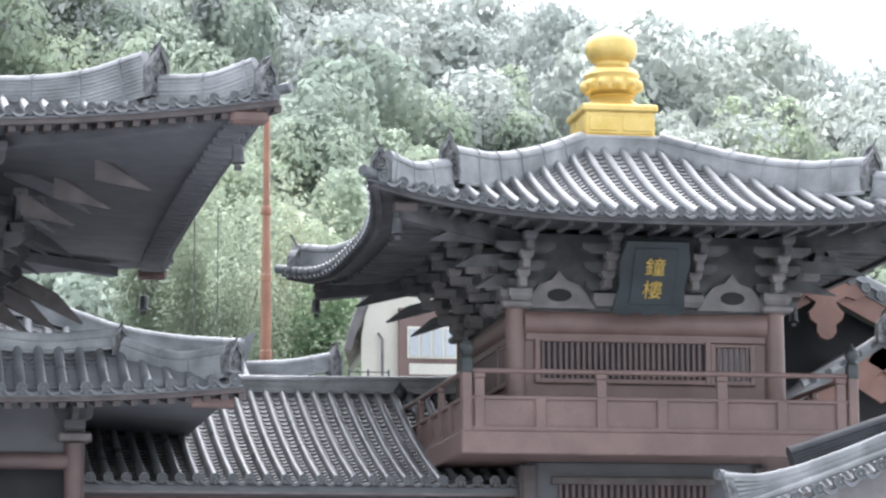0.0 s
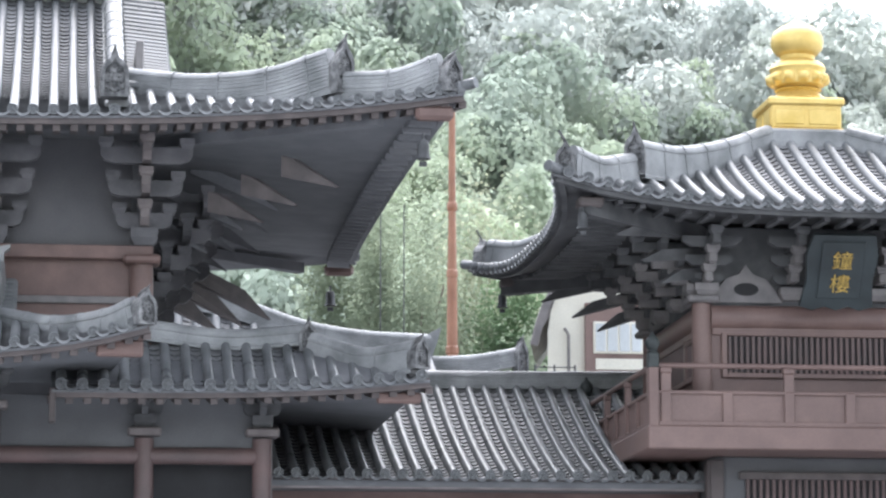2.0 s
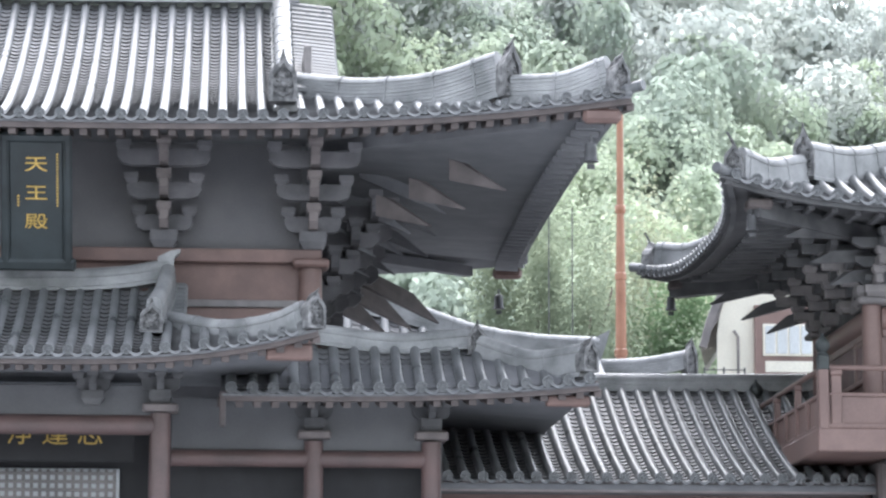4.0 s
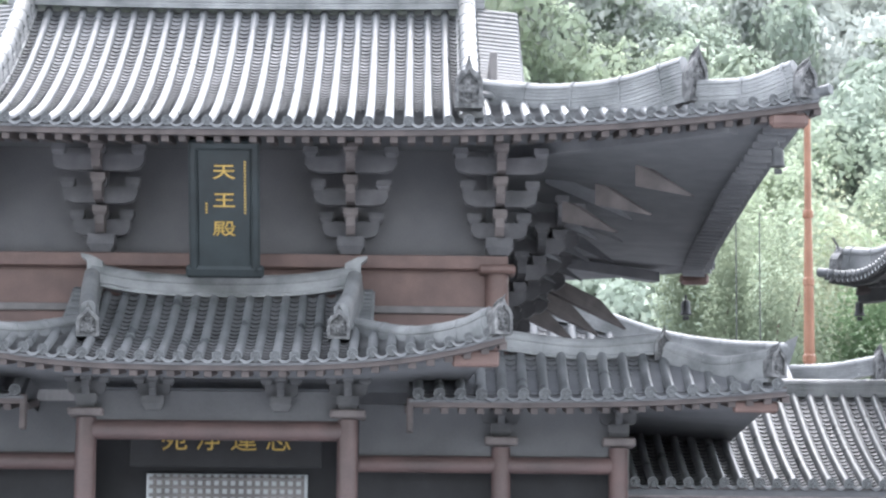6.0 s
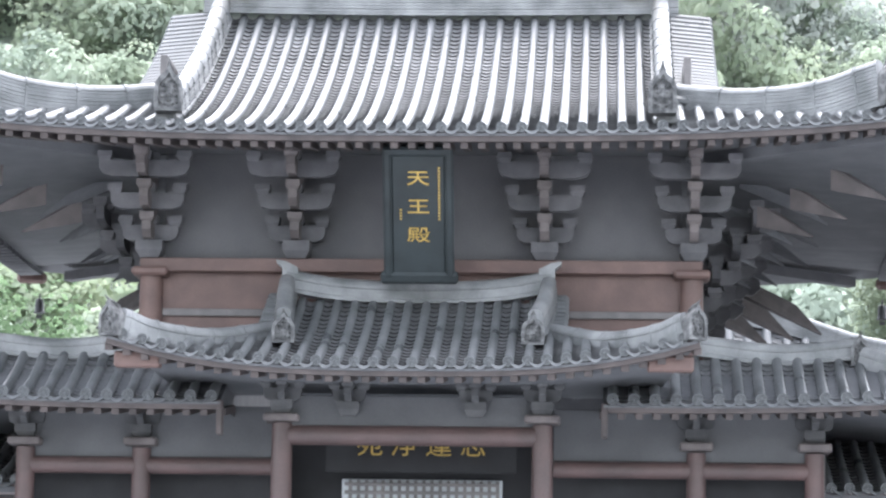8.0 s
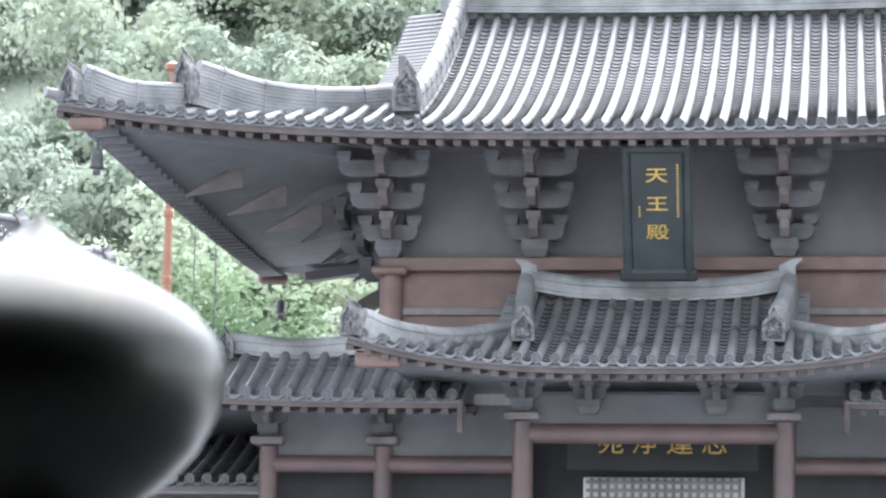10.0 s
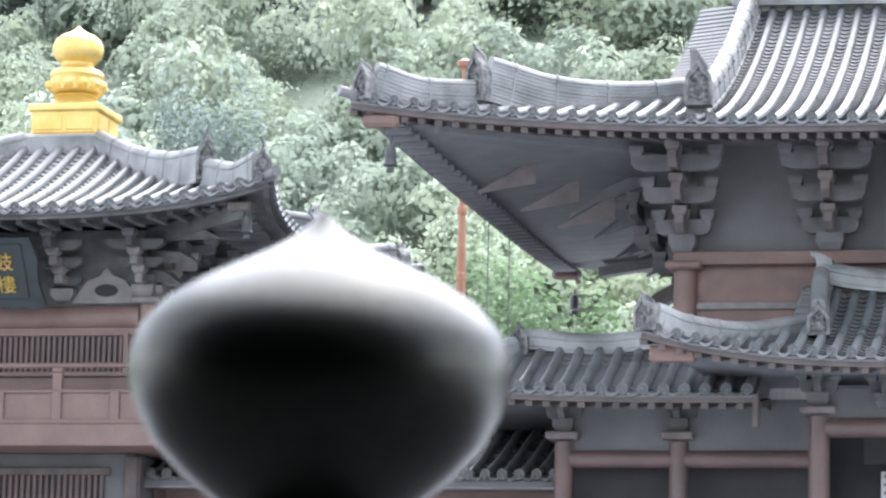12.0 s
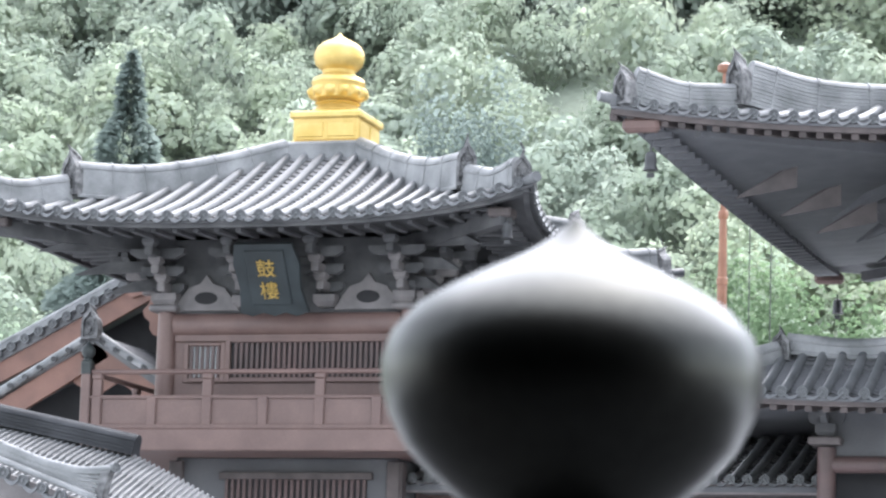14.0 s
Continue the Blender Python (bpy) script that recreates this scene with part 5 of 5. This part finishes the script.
part("wall", Geo().box(4, 10.5, 70.2, 70.5, 0, 9.5), MAUVE, great)
gr = part("rear_roof", Geo().box(3.8, 11.2, 67.3, 70.4, 9.0, 9.1), UNDER, great)
ridge(gr, [(x, 70.0, head(x)) for x in (4.2, 5.76, 6.97, 8.41, 9.74, 11.25)], 0.34, 0.5, 0.8)
part("ridge_tail", Geo().prism([(11.1, 10.2), (11.3, 10.2), (11.42, 10.55), (11.5, 10.85), (11.2, 10.7)], 69.9, 70.1), RIDGE, gr, "upswept ridge end")
tiled_slope(gr, lambda u, v: (u, 67.2 + 2.8 * v, 9.1 + (head(u) - 9.05) * v), [4.0 + 0.42 * k for k in range(18)], lambda u: 1.0, 0.42, 0.11, (0, -1), steps=12, caps=False)
rear = thing("rear_building", "low building with a pale grey tiled ridge behind the corridor", "building", (AXIS, 0, 0))
part("wall", Geo().box(8.5, 13.0, 68.5, 69, 0, 8.9), MAUVE, rear)
rr = part("rear_roof", Geo().box(8.4, 13.2, 67.8, 71, 8.8, 8.9), UNDER, rear)
tiled_slope(rr, lambda u, v: (u, 67.6 + 2.4 * v, 8.85 + 1.0 * v), [8.6 + 0.4 * k for k in range(12)], lambda u: 1.0, 0.4, 0.095, (0, -1), steps=8)
ridge(rr, [(11.15, 70, 9.8), (11.6, 70, 9.8), (12.4, 70, 9.86), (13.25, 70, 10.02)], 0.3, 0.42, 0.8)
beast(rr, (13.25, 69.9, 9.82), 0.8, 20, 0.26)

house = thing("house", "cream plastered house with brown frames and a curved gable", "house", (AXIS, 0, 0))
curve = [(14.5, 0.0), (14.5, 11.3), (14.58, 11.8), (14.72, 12.2), (15.0, 12.7), (15.5, 13.1), (19, 13.1), (19, 0.0)]
back = Matrix(((1, 0.18, 0, -74 * 0.18), (0, 1, 0, 0), (0, 0, 1, 0), (0, 0, 0, 1)))
part("wall", Geo().prism(curve, 74.0, 78, back), PLASTER, house, "cream plaster wall")
part("verge_board", Geo().sweep([(-0.1, -0.12), (0.1, -0.12), (0.1, 0.05), (-0.1, 0.05)], polyline([(14.12, 73.9, 11.0), (14.32, 73.9, 11.7), (14.6, 73.9, 12.3), (15.1, 73.9, 13.0), (16, 73.9, 13.4)])), WOOD, house)
part("roof", Geo().prism([(14.1, 11.0), (14.35, 11.8), (14.7, 12.5), (15.2, 13.1), (16, 13.5), (19.5, 13.5), (19.5, 13.2), (16, 13.2), (15.3, 12.8), (14.8, 12.2), (14.5, 11.6)], 74.02, 79, back), WOOD, house)
bay = part("bay_frame", Geo().box(15.37, 17.2, 73.82, 74.02, 9.2, 12.0), MAUVE, house)
part("bay_panel", Geo().box(15.6, 17.1, 73.78, 73.84, 10.42, 10.68), PLASTER, bay)
win = part("window", Geo().box(15.55, 16.75, 73.76, 73.84, 10.8, 11.55), PLASTER, house, "white-framed window with milky panes")
for k in range(4):
    part("pane", Geo().box(15.6 + k * 0.285, 15.83 + k * 0.285, 73.74, 73.77, 10.85, 11.5, 0.005), GLASSY, win)
part("downpipe", Geo().sweep([(0.035 * math.cos(a), 0.035 * math.sin(a)) for a in [k * math.pi / 4 for k in range(8)]], [(14.98, 73.9, 9.2), (14.98, 73.9, 11.25), (14.88, 73.9, 11.4)]), WOOD, house)
terrace = part("terrace", Geo().box(13.9, 15.1, 72.9, 73.98, 0, 9.4), PLASTER, house)
for k in range(6):
    part("railing_bar", Geo().box(14.05, 15.0, 72.98, 73.01, 9.75 + k * 0.12, 9.775 + k * 0.12, 0.004), IRON, terrace)
for x in (14.05, 14.5, 14.98):
    part("railing_upright", Geo().box(x - 0.02, x + 0.02, 72.98, 73.02, 9.4, 10.42, 0.004), IRON, terrace)

# ---------------------------------------------------------------- gabled side halls beyond the towers
for sx in (-1, 1):
    gh = thing("side_hall", "side hall with orange-brown gable boards and tiled verges", "temple", (AXIS, 0, 0), "side halls beyond the towers")
    X = lambda v: sx * v
    for apex, za, y, run, board in ((21.5, 11.1, 60.0, 5.5, True), (21.86, 9.35, 57.6, 4.5, False)):
        for d in (-1, 1):
            l = run if d > 0 or board else 1.6
            sl = 0.51 if board else 0.57
            path = [(X(apex + d * l * k / 8), y, za - sl * l * k / 8 + 0.04 * math.sin(math.pi * k / 8) * -1) for k in range(9)]
            part("verge_ridge", Geo().sweep(ridge_profile(0.2, 0.2) if board else [(0.09 * math.cos(q), 0.09 * math.sin(q)) for q in [j * math.pi / 6 for j in range(12)]], path), RIDGE, gh, smooth=True)
            part("barge_board", Geo().sweep([(-0.05, -0.55), (0.05, -0.55), (0.05, -0.12), (-0.05, -0.12)], [(a, b + 0.1, c) for a, b, c in path]), ORANGE, gh, "orange-brown gable board")
            cap = cap_mesh(0.1 if board else 0.06)
            for k in range(int(l / 0.3)):
                c = part("verge_tile", cap, TILE, gh)
                c.matrix_basis = Matrix.Translation((X(apex + d * (0.2 + k * 0.3)), y - 0.12, za - sl * (0.2 + k * 0.3) - 0.07))
        part("gable_wall", Geo().prism([(X(apex - run), za - run * 0.62 - 0.5), (X(apex), za - 0.5), (X(apex + run), za - run * 0.5 - 0.5), (X(apex + run), 3), (X(apex - run), 3)], y + 0.9, y + 1.1), DARK, gh)
        slab = [(X(apex - run), za - run * 0.62 - 0.12), (X(apex), za - 0.02), (X(apex + run), za - run * 0.5 - 0.12), (X(apex + run), za - run * 0.5 - 0.3), (X(apex), za - 0.2), (X(apex - run), za - run * 0.62 - 0.3)]
        part("roof", Geo().prism(slab, y, y + 9), BED, gh)
    half = [(0.0, -1.52), (0.12, -1.48), (0.2, -1.36), (0.19, -1.22), (0.32, -1.12), (0.36, -0.98), (0.26, -0.88), (0.2, -0.78), (0.4, -0.66), (0.6, -0.72), (0.8, -0.62), (0.6, -0.4)]
    part("gable_panel", Geo().prism([(X(21.86) - 1.0, 8.72), (X(21.86), 9.27), (X(21.86) + 1.0, 8.72), (X(21.86), 8.1)], 57.75, 57.79), ORANGE, gh)
    pend = half + [(-a, b) for a, b in half[:0:-1]]
    part("gable_pendant", Geo().prism([(X(21.5) + a, 11.1 + b) for a, b in pend], 59.95, 60.06), ORANGE, gh, "scalloped orange-brown gable pendant")
    beast(gh, (X(21.86), 57.45, 9.2), 0.62, 0, 0.34)
    # hip corner of the nearer roof
    nr = thing("gate_wing", "nearer wing with a pale tiled hip ridge and round eave tiles", "building", (AXIS, 0, 0), "nearer wings")
    t0 = 14.92 if sx > 0 else 15.49
    base = part("wing_roof", Geo().prism([(X(15.6), 4.6), (X(20), 5.6), (X(20), 5.5), (X(15.6), 4.5)], 44.4, 50), UNDER, nr)
    tube = lambda r: [(r * math.cos(q), r * math.sin(q)) for q in [j * math.pi / 7 for j in range(14)]]
    hip_z = lambda r: float(np.interp(r, (0, 0.2, 0.48, 0.75, 1.2, 1.9, 2.5, 4.0), (5.50, 5.47, 5.455, 5.49, 5.60, 5.85, 6.09, 6.7)))
    verge_z = lambda r: 5.03 + 0.335 * (r - 0.2) + 0.012 * (r - 0.2) ** 2
    steps = [0.14 + 0.19 * k for k in range(20)]
    part("hip_tube", Geo().sweep(tube(0.058), polyline([(X(t0 + r), 43.9, hip_z(r)) for r in [0.0] + steps], 3)), RIDGE, base, "smooth pale hip ridge tile", True)
    c = part("hip_end_tile", cap_mesh(0.075), TILE, base)
    c.matrix_basis = Matrix.Translation((X(t0 - 0.01), 43.88, 5.5)) @ Matrix.Rotation(radians(-55 * sx), 4, "Z")
    for k in range(6):
        # thin tiles stacked between the hip's cap and its foot
        f = (k + 0.5) / 6
        course = [(X(t0 + r), 43.93 + 0.012 * (k % 2), hip_z(r) * (1 - f) + verge_z(r) * f) for r in [0.2 + 0.08 * f] + steps[1:]]
        part("hip_course", Geo().sweep([(-0.09, -0.028), (0.09, -0.028), (0.09, 0.02), (-0.09, 0.02)], course), RIDGE, base)
    for k in range(7):
        r = 0.42 + 0.48 * k
        part("hip_strap", Geo().sweep(tube(0.066), [(X(t0 + r - 0.014), 43.9, hip_z(r - 0.014)), (X(t0 + r + 0.014), 43.9, hip_z(r + 0.014))]), RIDGE, base)
    part("hip_end_piece", Geo().prism([(X(t0 + 0.06), 5.45), (X(t0 + 0.2), 5.44), (X(t0 + 0.25), 5.2), (X(t0 + 0.32), 5.02), (X(t0 + 0.17), 4.98), (X(t0 + 0.13), 5.2)], 43.8, 44.02), CARVED, base, "carved end under the hip's tip")
    part("verge_tube", Geo().sweep(tube(0.052), polyline([(X(t0 + r), 43.8, verge_z(r)) for r in [0.24] + steps[1:]], 3)), RIDGE, base, "smooth pale verge tile", True)
    cap, drip = cap_mesh(0.088), drip_mesh(0.24, 0.09)
    for k in range(9):
        r = 0.78 + 0.31 * k
        c = part("eave_tile", cap, TILE, base)
        c.matrix_basis = Matrix.Translation((X(t0 + r), 43.68, verge_z(r) - 0.165))
        d = part("drip_tile", drip, TILE, base)
        d.matrix_basis = Matrix.Translation((X(t0 + r + 0.155), 43.7, verge_z(r + 0.155) - 0.2))
    part("soffit", Geo().add([(X(t0 + 0.3), 44.0, 4.95), (X(t0 + 3.2), 44.0, 5.85), (X(t0 + 3.2), 44.6, 5.85), (X(t0 + 0.5), 44.6, 4.95), (X(t0 + 0.7), 44.1, 4.3), (X(t0 + 3.2), 44.1, 4.3)], [(0, 1, 2, 3), (0, 1, 5, 4)]), WOOD, base)
    u0 = 17.0 if sx > 0 else 16.57
    crest = lambda u: 5.9 + 0.335 * (abs(u) - u0) if sx > 0 else 5.98 + 0.205 * (abs(u) - u0)
    slope = lambda u, v: (u, 44.7 + 2.5 * v, crest(u) - 1.0 * (1 - v) ** 1.2)
    us = [X((16.0 if sx > 0 else 12.6) + 0.11 * k) for k in range(49 if sx > 0 else 66)]
    tiled_slope(base, slope, us if sx > 0 else us[::-1], lambda u: max(0.05, min(1.0, 1 - (u0 - abs(u)) / (2.2 if sx > 0 else 4.0))), 0.11, 0.03, (0, -1), steps=3, caps=False)
    ridge(base, [(X(u0), 47.2, crest(u0)), (X(u0 + 1.5), 47.2, crest(u0 + 1.5)), (X(u0 + 4), 47.2, crest(u0 + 4))], 0.34, 0.34, 0.0, WETRIDGE)

# ---------------------------------------------------------------- unseen gate porch over the viewpoint, sized for the finial's dark reflections
gate = thing("gate_porch", "unseen gate porch over the viewpoint, dark for the finial's reflections", "gate", (0, 0, 0))
part("ceiling_boards", Geo().box(-22, 22, -14, 1.9, 4.6, 4.75), PORCHBLACK, gate)
part("back_wall", Geo().box(-22, 22, -14.2, -14, 0, 4.6), PORCHBLACK, gate)
part("side_wall", Geo().box(-22.2, -22, -14, 1.0, 0, 4.6), PORCHBLACK, gate)
part("side_wall", Geo().box(22, 22.2, -14, 1.0, 0, 4.6), PORCHBLACK, gate)
part("eave_roof", Geo().prism([(-22.6, 4.75), (22.6, 4.75), (22, 6.4), (-22, 6.4)], -14, 1.6), TILE, gate)
part("terrace_floor", Geo().box(-22, 22, -14, 11, 0.004, 0.06), PORCHBLACK, gate, "unseen floor, near-black for the finial's reflections")
for x in (-12, -6, 6, 12):
    column(gate, x, 1.2, 0, 4.6, 0.16, MAUVE)

# ---------------------------------------------------------------- balustrade finial close to the eye
post = thing("balustrade_post", "dark polished bud-shaped finial on a balustrade post", "post", (-0.788, 3.0, 0))
bud = [(0.003, 2.112), (0.010, 2.104), (0.020, 2.095), (0.035, 2.084), (0.058, 2.071), (0.087, 2.058), (0.119, 2.042), (0.153, 2.021), (0.176, 1.995), (0.185, 1.968), (0.184, 1.942), (0.176, 1.915), (0.159, 1.884), (0.134, 1.858), (0.11, 1.838), (0.088, 1.822), (0.072, 1.808), (0.075, 1.79), (0.1, 1.775), (0.1, 1.74), (0.07, 1.72)]
part("bud", Geo().lathe(bud, 64), BRONZE, post, smooth=True)
part("shaft", Geo().box(-0.08, 0.08, -0.08, 0.08, 0, 1.73, 0.01), BRONZE, post)
